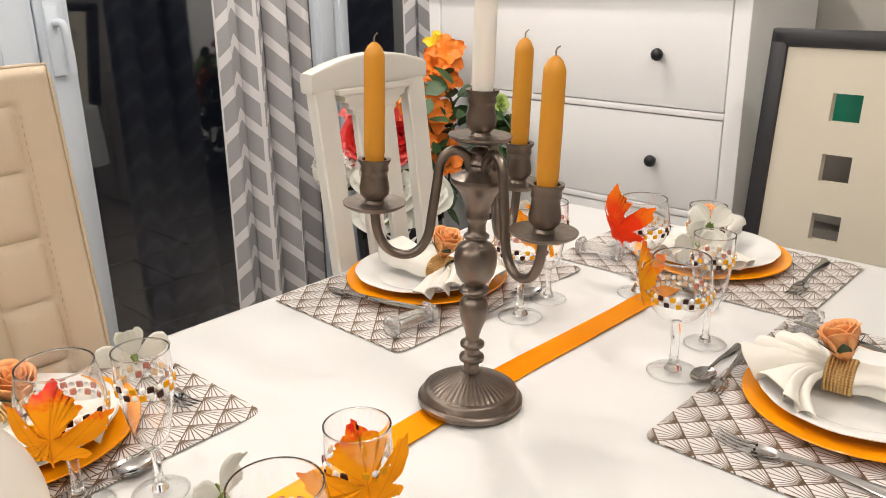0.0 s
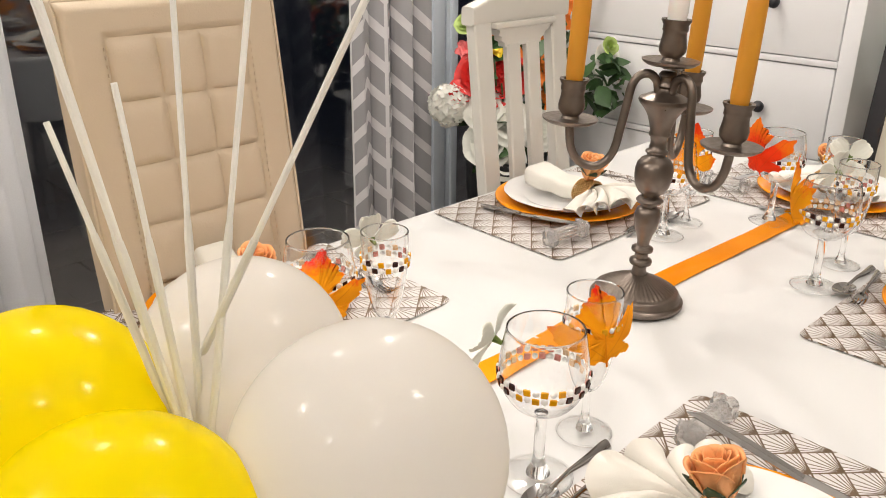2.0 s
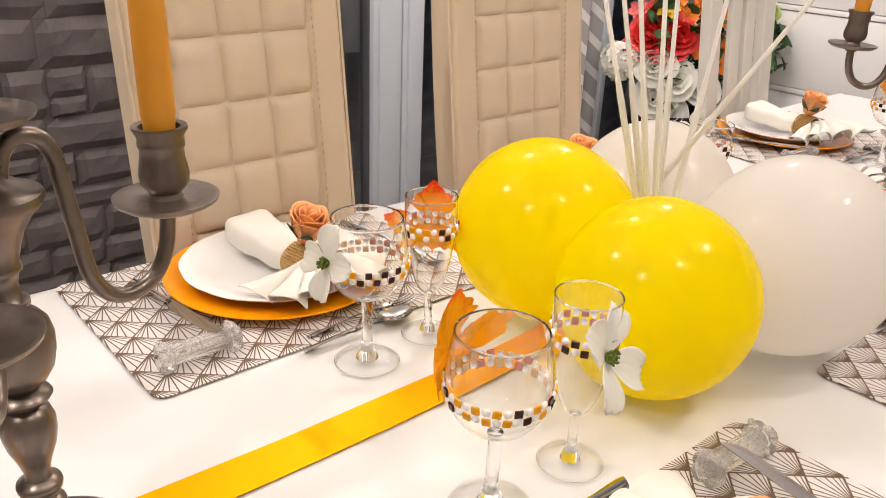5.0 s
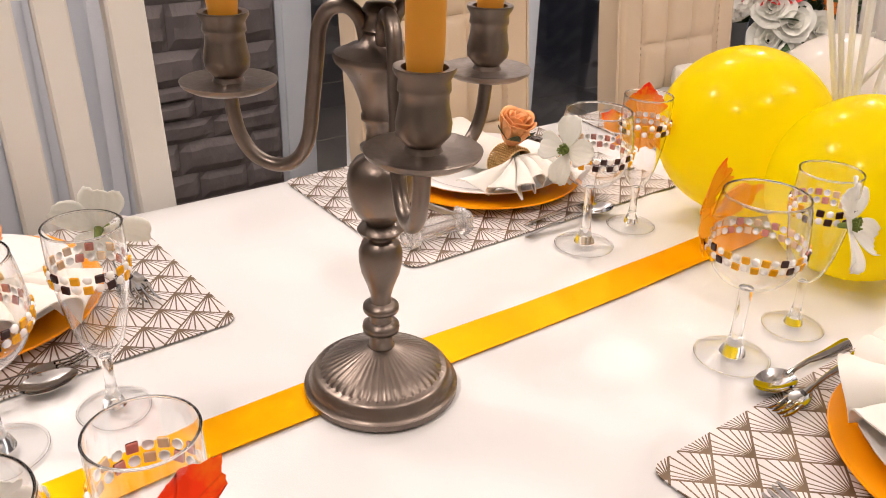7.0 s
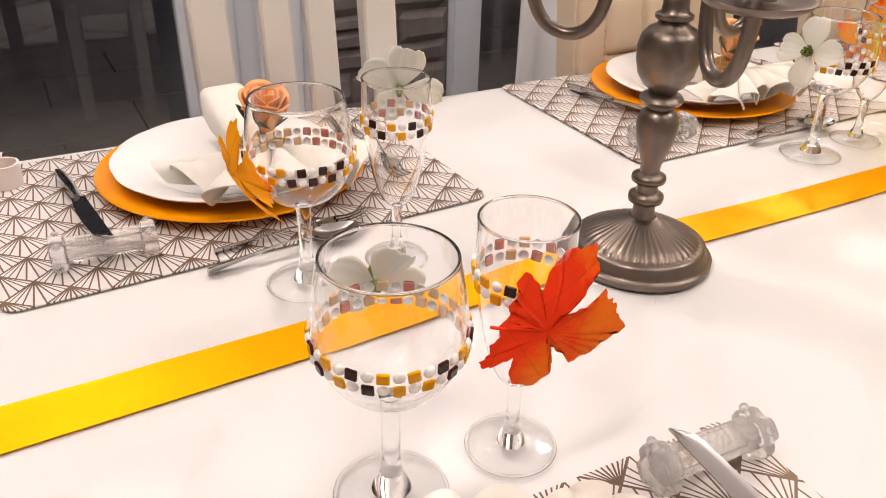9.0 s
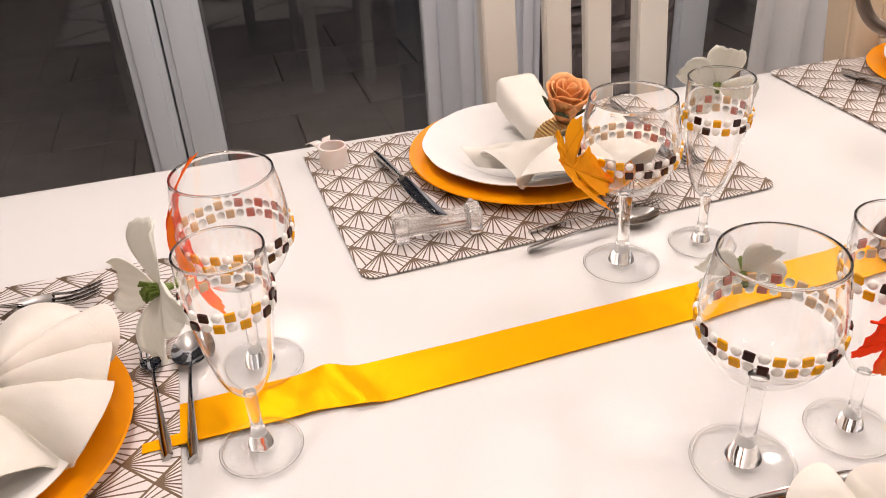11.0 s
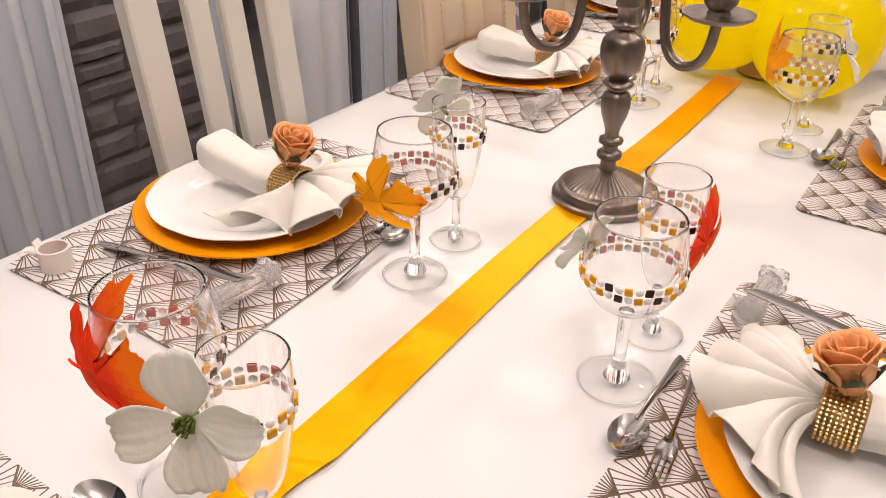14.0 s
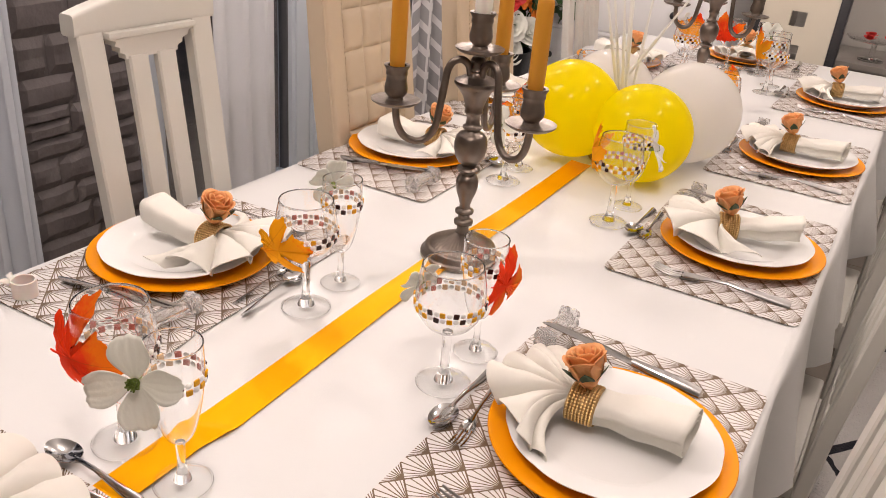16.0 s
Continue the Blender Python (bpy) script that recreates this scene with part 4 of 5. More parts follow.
# ---- place settings ----
def placemat(m):
    bm = bmesh.new()
    w, d, r = 0.2285, 0.1525, 0.014
    ring = []
    for cx, cy, a0 in ((w - r, d - r, 0), (-w + r, d - r, 90), (-w + r, -d + r, 180), (w - r, -d + r, 270)):
        for k in range(6):
            a = radians(a0 + 18 * k)
            ring.append((cx + r * math.cos(a), cy + r * math.sin(a)))
    lo, hi = [bm.verts.new((x, y, 0.0)) for x, y in ring], [bm.verts.new((x, y, 0.0014)) for x, y in ring]
    bm.faces.new(lo[::-1]), bm.faces.new(hi)
    for i in range(len(ring)):
        j = (i + 1) % len(ring)
        bm.faces.new((lo[i], lo[j], hi[j], hi[i]))
    ob = part("placemat", bm, MAT, flat=True)
    ob.matrix_basis = m
    return tagged(ob, "pearl vinyl placemat printed with bronze deco fans", "placemat", "placemats")


def charger(m):
    prof = [(0, 0.0), (0.086, 0.0), (0.098, 0.004), (0.136, 0.0105), (0.1395, 0.0125), (0.1385, 0.0142), (0.1340, 0.0138), (0.099, 0.0072), (0.090, 0.0042), (0, 0.0036)]
    ob = part("charger_plate", lathe(bmesh.new(), prof, 72), CHARGER, sharp=50)
    ob.matrix_basis = m
    return tagged(ob, "glossy orange plastic charger plate on the placemat", "charger plate", "charger plates")


def dinner_plate(m):
    prof = [(0, 0.002), (0.066, 0.002), (0.068, 0.0), (0.074, 0.0), (0.076, 0.003), (0.087, 0.008), (0.113, 0.0155), (0.1195, 0.0182), (0.1200, 0.0196), (0.1175, 0.0199), (0.095, 0.0140), (0.083, 0.0098), (0.076, 0.0058), (0, 0.0050)]
    wave = lambda a, r, z: 1.0 + (0.011 * abs(math.sin(a * 6)) - 0.006 if r > 0.09 else 0)
    ob = part("dinner_plate", lathe(bmesh.new(), prof, 120, wave=wave), CHINA, sharp=50)
    ob.matrix_basis = m
    return tagged(ob, "white china dinner plate with a gently scalloped rim", "plate", "dinner plates")


def napkin(m, seed=0):
    rv = random.Random(40 + seed)
    spread, ripple, shift = (172, 222, 178)[seed], rv.uniform(7, 12), rv.uniform(0, 6)
    root = thing("folded_napkin", m, "ivory cloth napkin, fanned out at one end, in a ring", "napkin", "folded napkins")
    # pleated fan
    bm = bmesh.new()
    pl = (8.0, 6.6, 9.0)[seed]
    deep = (0.0130, 0.0165, 0.0125)[seed]

    def fan(u, v):
        a = (u - 0.5) * radians(spread) * (0.35 + 0.65 * v ** 0.5) + 0.12 * math.sin(u * ripple + 2 * v + shift)
        ph = (u + 0.016 * math.sin(u * 11 + shift)) * pl
        ph += 0.22 * math.sin(2 * math.pi * 1.7 * u + shift)
        fold = 2 * (0.010 + math.sin(math.pi * ph) ** 2) ** 0.5 - 1.1
        side = 2 * abs(u - 0.5)
        rad = 0.010 + ((0.094, 0.098, 0.094)[seed] + 0.010 * math.sin(u * 17 + 1 + shift) - 0.008 * side) * v
        h = 0.031 + 0.013 * math.sin(v * 2.0) * (1 - 0.8 * side ** 1.3) - (0.010 + 0.014 * side) * v ** 2
        rag = noise.noise(Vector((ph * 0.9, 0.3, 7 + seed)))
        rad *= 1 + 0.16 * rag * v
        fold *= 1 + 0.5 * noise.noise(Vector((ph * 0.8, 5.1, seed)))
        h += 0.0030 * noise.noise(Vector((u * 26, v * 7, 9 + seed))) * v + 0.008 * rag * v
        h += fold * (0.002 + deep * v ** 0.85) * (1 - 0.20 * side) + 0.005 * noise.noise(Vector((u * 7, v * 3, 4 + seed))) * v
        # the pleats lie over to one side
        a += (0.10 * fold + 0.04 * math.cos(2 * math.pi * ph)) * v * math.copysign(min(1.0, 4 * abs(u - 0.45)), u - 0.45)
        a -= 0.20 * radians(spread) / pl * math.sin(2 * math.pi * ph) * v
        rad += 0.006 * fold * v
        return Vector((rad * math.sin(a), 0.018 + rad * math.cos(a), max(0.004 + 0.004 * v, h)))

    sheet(bm, fan, 240, 14)
    part("fan", thicken(bm, 0.0016), NAPKIN, root, sharp=80)
    # rolled tail
    bm = bmesh.new()

    def roll(u, v):
        a = u * 2 * math.pi * 2.45 + 0.2
        k = 0.52 + 0.48 * u
        grow = 0.86 + (0.42, 0.16, 0.42)[seed] * v ** 0.7
        c, q = math.cos(a), math.sin(a)
        x = math.copysign(abs(c) ** 0.42, c) * k * 0.0270 * grow
        thick = 0.0160 + (0.006, 0.0065, 0.007)[seed] * v
        zz = math.copysign(abs(q) ** 0.62, q) * k * thick
        sag = 0.002 * noise.noise(Vector((x * 40, v * 5, 2))) + 0.0012 * math.sin(v * 11 + x * 70)
        return Vector((x + 0.004 * math.sin(v * 3), 0.016 - (0.118 + 0.004 * math.cos(a)) * v, 0.0050 + thick + (0.004, 0.012, 0.002)[seed] * v ** 2 + zz + sag))

    sheet(bm, roll, 90, 14)
    part("tail", thicken(bm, 0.0015), NAPKIN, root, sharp=180)
    # beaded ring
    ring = bmesh.new()

    def band(u, v):
        a = 2 * math.pi * u
        return Vector((0.0262 * math.cos(a), 0.001 + 0.034 * v, 0.0225 + 0.0205 * math.sin(a)))

    sheet(ring, band, 40, 1, closed_u=True)
    holder = part("napkin_ring", thicken(ring, 0.0014), GOLD_BAND, root, "gold rhinestone napkin ring", sharp=180)
    beads = bmesh.new()
    for j in range(8):
        for k in range(40):
            a = 2 * math.pi * k / 40
            if math.sin(a) < -0.55:
                continue
            c = Vector((0.0272 * math.cos(a), 0.0040 + 0.0040 * j, 0.0225 + 0.0215 * math.sin(a)))
            d = bmesh.ops.create_icosphere(beads, subdivisions=1, radius=0.0020)["verts"]
            bmesh.ops.translate(beads, vec=c, verts=d)
    part("beading", beads, GOLD, holder, flat=True)
    # rose: a cup of sepals with single petals
    rb = lathe(bmesh.new(), [(0, -0.004), (0.003, -0.004), (0.004, 0.0), (0.009, 0.004), (0.007, 0.012), (0, 0.022)], 14)
    rose = part("rose", rb, ROSE, root, "copper-orange paper rose with glittering edges", sharp=180, m=pose(0, 0.017, 0.050, -16, 8, 30) @ Matrix.Diagonal((1.10, 1.10, 1.55, 1)))
    rr = random.Random(2)
    layers = [(3, 0.0050, 0.030, 0.8, 150), (4, 0.0095, 0.0305, 1.0, 130), (4, 0.0145, 0.030, 1.2, 125), (5, 0.0180, 0.0285, 1.6, 108)]
    for n, rad, hgt, flare, span in layers:
        for k in range(n):
            a0 = 360 * k / n + rad * 9000 + rr.uniform(-8, 8)
            lift = rr.uniform(-0.0015, 0.0015)

            def petal(u, v, a0=a0, rad=rad, hgt=hgt, flare=flare, span=span, lift=lift):
                a = radians(a0 + (u - 0.5) * span)
                w = 1 - (2 * abs(u - 0.5)) ** 3 * 0.30
                rim = max(0.0, v - 0.7) / 0.3
                k2 = rad * (0.42 + 0.58 * math.sin(min(1.0, v * 1.25) * 1.57)) + rim ** 2 * 0.0030 * flare * w + 0.0012 * (u - 0.5)
                return Vector((k2 * math.cos(a), k2 * math.sin(a), (hgt + lift) * v * w - rim ** 2 * 0.0020 * flare))

            pb = bmesh.new()
            sheet(pb, petal, 8, 7)
            part("petal", thicken(pb, 0.0007), ROSE, rose, sharp=180)
    for k in range(5):
        sb = bmesh.new()
        a0 = radians(72 * k + 20)

        def sep(u, v, a0=a0):
            w = 0.0078 * math.sin(math.pi * min(1, v * 0.9 + 0.1)) ** 0.8
            out = 0.0200 * math.sin(v * 1.5) + 0.005 * v ** 3
            x, y = out, (u - 0.5) * 2 * w
            return Vector((x * math.cos(a0) - y * math.sin(a0), x * math.sin(a0) + y * math.cos(a0), 0.018 * v - 0.0015 + 0.001 * (u - 0.5) ** 2))

        sheet(sb, sep, 4, 6)
        part("sepal", thicken(sb, 0.0006), SEPAL, rose, "dark green sepal", sharp=180)
    return root


def knife(m):
    root = thing("table_knife", m, "polished steel table knife leaning on a knife rest", "knife", "table knives")
    bm = bmesh.new()
    prof = [(0.0, 0.0085), (0.02, 0.0098), (0.05, 0.0088), (0.08, 0.0065), (0.092, 0.0055)]
    tube(bm, [(0, -0.11 + y, 0.004) for y, w in prof], [w for y, w in prof], 12, flat=0.42)
    part("handle", bm, STEEL, root)
    bm = bmesh.new()

    def blade(u, v):
        y = -0.020 + 0.128 * v
        w = 0.0065 + 0.0035 * math.sin(min(1, v * 1.2) * 2.6)
        tip = max(0.0, v - 0.86) / 0.14
        x = -0.006 + u * (w + 0.006) * (1 - 0.85 * tip ** 2)
        return Vector((x, y, 0.004 + 0.0006 * math.sin(math.pi * u)))

    sheet(bm, blade, 4, 22)
    part("blade", thicken(bm, 0.0011), STEEL, root, sharp=60)
    return root


def fork(m, s=1.0, name="table_fork", label="polished steel table fork lying beside the plate", group="table forks"):
    root = thing(name, m, label, "fork", group)
    bm = bmesh.new()
    prof = [(-0.105, 0.0085, 0.002), (-0.09, 0.0095, 0.0028), (-0.05, 0.0058, 0.006), (-0.01, 0.0034, 0.010), (0.02, 0.0032, 0.008), (0.038, 0.0062, 0.0045)]
    tube(bm, [(0, y * s, z * s) for y, w, z in prof], [w * s for y, w, z in prof], 10, flat=0.34)
    part("handle", bm, STEEL, root)
    bm = bmesh.new()

    def head(u, v):
        y = 0.034 + 0.030 * v
        w = 0.0060 + 0.0060 * math.sin(min(1, v * 1.4) * 1.57)
        return Vector(((u - 0.5) * 2 * w * s, y * s, (0.0052 - 0.0035 * math.sin(v * 1.57) + 0.003 * (2 * u - 1) ** 2) * s))

    sheet(bm, head, 8, 6)
    part("head", thicken(bm, 0.0016 * s), STEEL, root, sharp=60)
    for k in range(4):
        x = (-0.0099 + 0.0066 * k) * s
        bm = tube(bmesh.new(), smooth_path([(x, 0.062 * s, (0.0030 + 0.0022 * (abs(k - 1.5) / 1.5) ** 2) * s), (x, 0.08 * s, 0.0028 * s), (x, 0.098 * s, 0.0062 * s), (x * 0.98, 0.108 * s, 0.0100 * s)], 3), [0.0019 * s] * 7 + [0.0016 * s, 0.0013 * s, 0.0008 * s], 6, flat=0.7)
        part("tine", bm, STEEL, root)
    return root


def spoon(m, s=0.75):
    root = thing("dessert_spoon", m, "polished steel dessert spoon above the plate", "spoon", "dessert spoons")
    bm = bmesh.new()
    prof = [(-0.105, 0.0080, 0.002), (-0.092, 0.0092, 0.003), (-0.05, 0.0058, 0.007), (-0.01, 0.0034, 0.012), (0.018, 0.0030, 0.011), (0.032, 0.0045, 0.0075)]
    tube(bm, [(0, y * s, z * s) for y, w, z in prof], [w * s for y, w, z in prof], 10, flat=0.36)
    part("handle", bm, STEEL, root)
    bm = bmesh.new()

    def bowl(u, v):
        a = 2 * math.pi * u
        ex, ey = 0.0205 * v * math.cos(a), 0.032 * v * math.sin(a)
        return Vector((ex * (1 - 0.10 * math.sin(a)) * s, (0.058 + ey) * s, (0.0015 + 0.0078 * v ** 2) * s))

    sheet(bm, lambda u, v: bowl(u, max(v, 0.02)), 28, 7, closed_u=True)
    part("bowl", thicken(bm, 0.0012 * s), STEEL, root, sharp=90)
    return root


def knife_rest(m):
    root = thing("knife_rest", m, "clear pressed-glass knife rest with square lobed ends", "knife rest", "knife rests")
    ridged = lambda a, r, z: 1.0 + 0.13 * abs(math.cos(a * 5))
    bar = lathe(bmesh.new(), [(0, -0.032), (0.0104, -0.032), (0.0098, -0.016), (0.0102, 0.0), (0.0098, 0.016), (0.0104, 0.032), (0, 0.032)], 48, Matrix.Translation((0, 0, 0.0165)) @ Matrix.Rotation(radians(90), 4, "Y"), wave=ridged)
    part("bar", bar, CRYSTAL, root, sharp=25)
    lobes = lambda a, r, z: 1.0 + 0.24 * abs(math.cos(2 * a + math.pi / 2)) ** 1.5 - 0.06 * math.cos(8 * a)
    for sx in (-1, 1):
        end = lathe(bmesh.new(), [(0, -0.0070), (0.008, -0.0070), (0.0125, -0.0062), (0.0136, -0.003), (0.0136, 0.003), (0.0125, 0.0062), (0.008, 0.0070), (0.0055, 0.0050), (0, 0.0050)], 48, Matrix.Translation((sx * 0.037, 0, 0.0148)) @ Matrix.Rotation(radians(90), 4, "Y"), wave=lobes)
        block = part("end_block", end, CRYSTAL, root, sharp=35)
        for sy in (-1, 1):
            knob = bmesh.new()
            bmesh.ops.create_uvsphere(knob, u_segments=10, v_segments=7, radius=0.0034)
            part("knob", knob, CRYSTAL, block, m=Matrix.Translation((sx * 0.037, sy * 0.0112, 0.0268)))
    return root


# each seat: middle of its mat, the way its guest faces, how far the dessert pieces lie towards the plate
SEATS = [(-0.3035, -0.8350, -87.3, 0), (-0.313, -0.173, -89.4, 0), (-0.318, 0.370, -90, 0), (-0.2985, 1.054, -91.2, 0),
         (0.357, -0.860, 90, 0.014), (0.357, -0.200, 90.5, 0), (0.3555, 0.4045, 90.5, 0), (0.370, 1.0795, 90, 0),
         (-0.0205, -1.376, 0, 0), (0.010, 1.450, 180, 0)]
# how knife, rest and spoon of a seat stray from their usual places
STRAY = {0: ((0.000, 0.0), (-0.020, 0.0), (0, 0)), 4: ((0.026, 0.020), (0.020, 0.013), (-0.009, 0.005))}
# how far plate and napkin of a seat lie off the middle of its mat
ASKEW = {0: ((-0.016, -0.022), (-0.038, 0.002)), 1: ((-0.004, -0.018), (-0.016, 0.009)), 3: ((0.0, -0.017), (0.010, 0.014)), 4: ((0.011, -0.020), (0.020, 0.000))}
makers = {}


def put(key, make, m):
    """The first is built, the rest are copies of it."""
    if key in makers:
        return copy_thing(makers[key], m)
    makers[key] = make(m)
    return makers[key]


jit = random.Random(11)
for k, (x, y, turn, pull) in enumerate(SEATS):
    seat = pose(x, y, TOP + 0.0012, 0, 0, turn)
    j = lambda a: jit.uniform(-a, a)
    (px, py), (nx, ny) = ASKEW.get(k, ((0.0, -0.017), (0.0, -0.006)))
    (kx, ky), (rx, ry), (sx, sy) = STRAY.get(k, ((0, 0), (0, 0), (0, 0)))
    put("mat", placemat, seat @ pose(0, 0, 0, 0, 0, j(0.3)))
    put("charger", charger, seat @ pose(px, py, 0.0018, 0, 0, j(20)))
    put("plate", dinner_plate, seat @ pose(px + j(0.003), py + j(0.003), 0.0070, 0, 0, j(14)))
    put("napkin%d" % (k * 2 % 3 if k else 1), lambda m, k=k: napkin(m, k * 2 % 3 if k else 1), seat @ pose(nx + j(0.003), ny, 0.0140, 0, 0, 8 + j(10)))
    put("knife", knife, seat @ pose(0.142 + kx + j(0.004), 0.014 + ky + j(0.006), 0.0153, 6.9, 0, j(3)))
    put("rest", knife_rest, seat @ pose(0.163 + rx + j(0.004), 0.108 + ry + j(0.006), 0.0018, 0, 0, j(7)))
    put("fork", fork, seat @ pose(-0.178 + j(0.004), -0.022 + j(0.008), 0.0022, 0, 0, j(4)))
    put("spoon", spoon, seat @ pose(-0.015 + sx + j(0.006), 0.160 + sy - pull + j(0.004), 0.0022, 0, 0, 92 + j(4)))
    put("small_fork", lambda m: fork(m, 0.72, "dessert_fork", "polished steel dessert fork above the plate", "dessert forks"), seat @ pose(-0.022 + j(0.006), 0.139 - pull + j(0.003), 0.0022, 0, 0, 95 + j(4)))


# ---- glasses ----
def gem_square():
    bm = bmesh.new()
    box(bm, (-0.0033, -0.0033, 0), (0.0033, 0.0033, 0.0022), 0.0006, seg=1)
    return bm


gem_meshes = {}


def gem(kind, parent, m):
    """Small stuck-on stones on shared meshes."""
    if kind not in gem_meshes:
        if kind == "pearl":
            bm = lathe(bmesh.new(), [(0.0034, 0), (0.0033, 0.001), (0.0022, 0.0022), (0, 0.0027)], 8)
        else:
            bm = gem_square()
        ob = part("gem", bm, {"pearl": PEARL, "dark": GEM_DARK, "amber": GEM_AMBER}[kind], parent, flat=kind != "pearl", m=m)
        gem_meshes[kind] = ob.data
        if kind in FOIL:
            # a bright foil closes the back of each stone
            ob.data.materials.append(FOIL[kind])
            for fc in ob.data.polygons:
                fc.material_index = int(fc.normal.z < -0.5)
        return ob
    ob = new("gem", gem_meshes[kind])
    ob.parent = parent
    ob.matrix_basis = m
    return ob


OUTLINE = [(0.0, 0.0), (0.09, 0.05), (0.17, 0.01), (0.25, 0.05), (0.34, 0.01), (0.41, 0.07), (0.36, 0.15), (0.27, 0.22), (0.41, 0.25), (0.50, 0.31), (0.57, 0.36), (0.58, 0.46), (0.63, 0.58), (0.53, 0.58),
           (0.46, 0.62), (0.38, 0.54), (0.30, 0.53), (0.13, 0.38), (0.21, 0.58), (0.34, 0.70), (0.26, 0.74), (0.23, 0.83), (0.15, 0.86), (0.09, 0.93), (0.0, 1.04)]


def maple_leaf(parent, material, label, m, size=0.105, curl=1.0, seed=1):
    bm = bmesh.new()
    coarse = OUTLINE + [(-x, y) for x, y in OUTLINE[-2:0:-1]]
    shape, rt = [], random.Random(seed)
    for (x0, y0), (x1, y1) in zip(coarse, coarse[1:] + coarse[:1]):
        # small teeth between the lobes' points
        out = rt.uniform(0.006, 0.018)
        shape += [(x0, y0), (x0 * 0.62 + x1 * 0.38 + (y1 - y0) * 0.25 * rt.uniform(-1, 1), y0 * 0.62 + y1 * 0.38), (x0 * 0.5 + x1 * 0.5 + math.copysign(out, x0 + x1), y0 * 0.5 + y1 * 0.5 + out * 0.5)]
    rings = []
    for k in (0.0, 0.3, 0.62, 0.85, 1.0):
        ring = []
        for x, y in shape:
            px, py = k * x, 0.34 + k * (y - 0.34)
            a = math.atan2(px, py - 0.02)
            vein = 0.004 * math.cos(a * 8) * k
            zz = -0.50 * curl * px * px - 0.22 * curl * (py - 0.34) ** 2 + vein + 0.05 * noise.noise(Vector((px * 2.5, py * 2.5, seed * 3.7))) * k
            ring.append(Vector((px * size, py * size, zz * size)))
        rings.append(ring)
    centre = bm.verts.new(rings[0][0])
    vs = [[bm.verts.new(p) for p in r] for r in rings[1:]]
    n = len(shape)
    for i in range(n):
        j = (i + 1) % n
        bm.faces.new((centre, vs[0][i], vs[0][j]))
        for a, b in zip(vs, vs[1:]):
            bm.faces.new((a[i], b[i], b[j], a[j]))
    tube(bm, smooth_path([(0, 0.3 * size, -0.012 * size), (0, 0.05 * size, -0.02 * size), (0.005 * size, -0.05 * size, -0.04 * size)], 4), 0.0011, 6)
    return part("leaf", bm, material, parent, label, sharp=180, m=m)


def blossom(parent, m, size=0.036, seed=1, label="white silk dogwood blossom"):
    r = random.Random(seed)
    bm = bmesh.new()
    for k in range(4):
        a0 = radians(90 * k + r.uniform(-9, 9))
        wid, lift = r.uniform(0.56, 0.68), r.uniform(0.20, 0.5)

        def petal(u, v, a0=a0, wid=wid, lift=lift):
            w = wid * size * (0.13 + 0.87 * math.sin(min(1.0, v * 1.04) ** 1.1 * 2.35)) * 0.70
            x, y = 0.06 * size + v * size * (1 - 0.10 * (2 * u - 1) ** 2 + 0.02 * math.cos((2 * u - 1) * 9)), (u - 0.5) * 2 * w
            zz = size * (lift * v ** 1.6 - 0.30 * v ** 3 + 0.16 * (2 * u - 1) ** 2 * v + 0.020 * math.cos(u * 30) * v)
            return Vector((x * math.cos(a0) - y * math.sin(a0), x * math.sin(a0) + y * math.cos(a0), zz))

        sheet(bm, petal, 14, 10)
    ob = part("blossom", thicken(bm, 0.0007), PETAL, parent, label, sharp=180, m=m)
    sb = bmesh.new()
    for k in range(26):
        a, q = k * 2.4, 0.0013 * math.sqrt(k)
        tube(sb, [(q * 0.5 * math.cos(a), q * 0.5 * math.sin(a), 0), (q * math.cos(a), q * math.sin(a), 0.006 + 0.004 * r.random())], [0.0007, 0.0011], 5)
    lathe(sb, [(0, -0.010), (0.002, -0.010), (0.0035, -0.002), (0.005, 0.002), (0, 0.003)], 8)
    part("stamen_tuft", sb, STAMEN, ob, "green stamens", flat=True)
    return ob


WINE_OUT = [(0.0065, 0.074), (0.014, 0.077), (0.026, 0.084), (0.0355, 0.096), (0.0405, 0.109), (0.0420, 0.122), (0.0412, 0.135), (0.0390, 0.150), (0.0363, 0.163)]
FLUTE_OUT = [(0.0050, 0.052), (0.0090, 0.055), (0.0145, 0.063), (0.0190, 0.076), (0.0225, 0.092), (0.0255, 0.110), (0.0275, 0.128), (0.0284, 0.144), (0.0282, 0.165)]


def radius_at(prof, z):
    for (r0, z0), (r1, z1) in zip(prof, prof[1:]):
        if z0 <= z <= z1:
            return r0 + (r1 - r0) * (z - z0) / (z1 - z0)
    return prof[-1][0]


shared_glass = {}


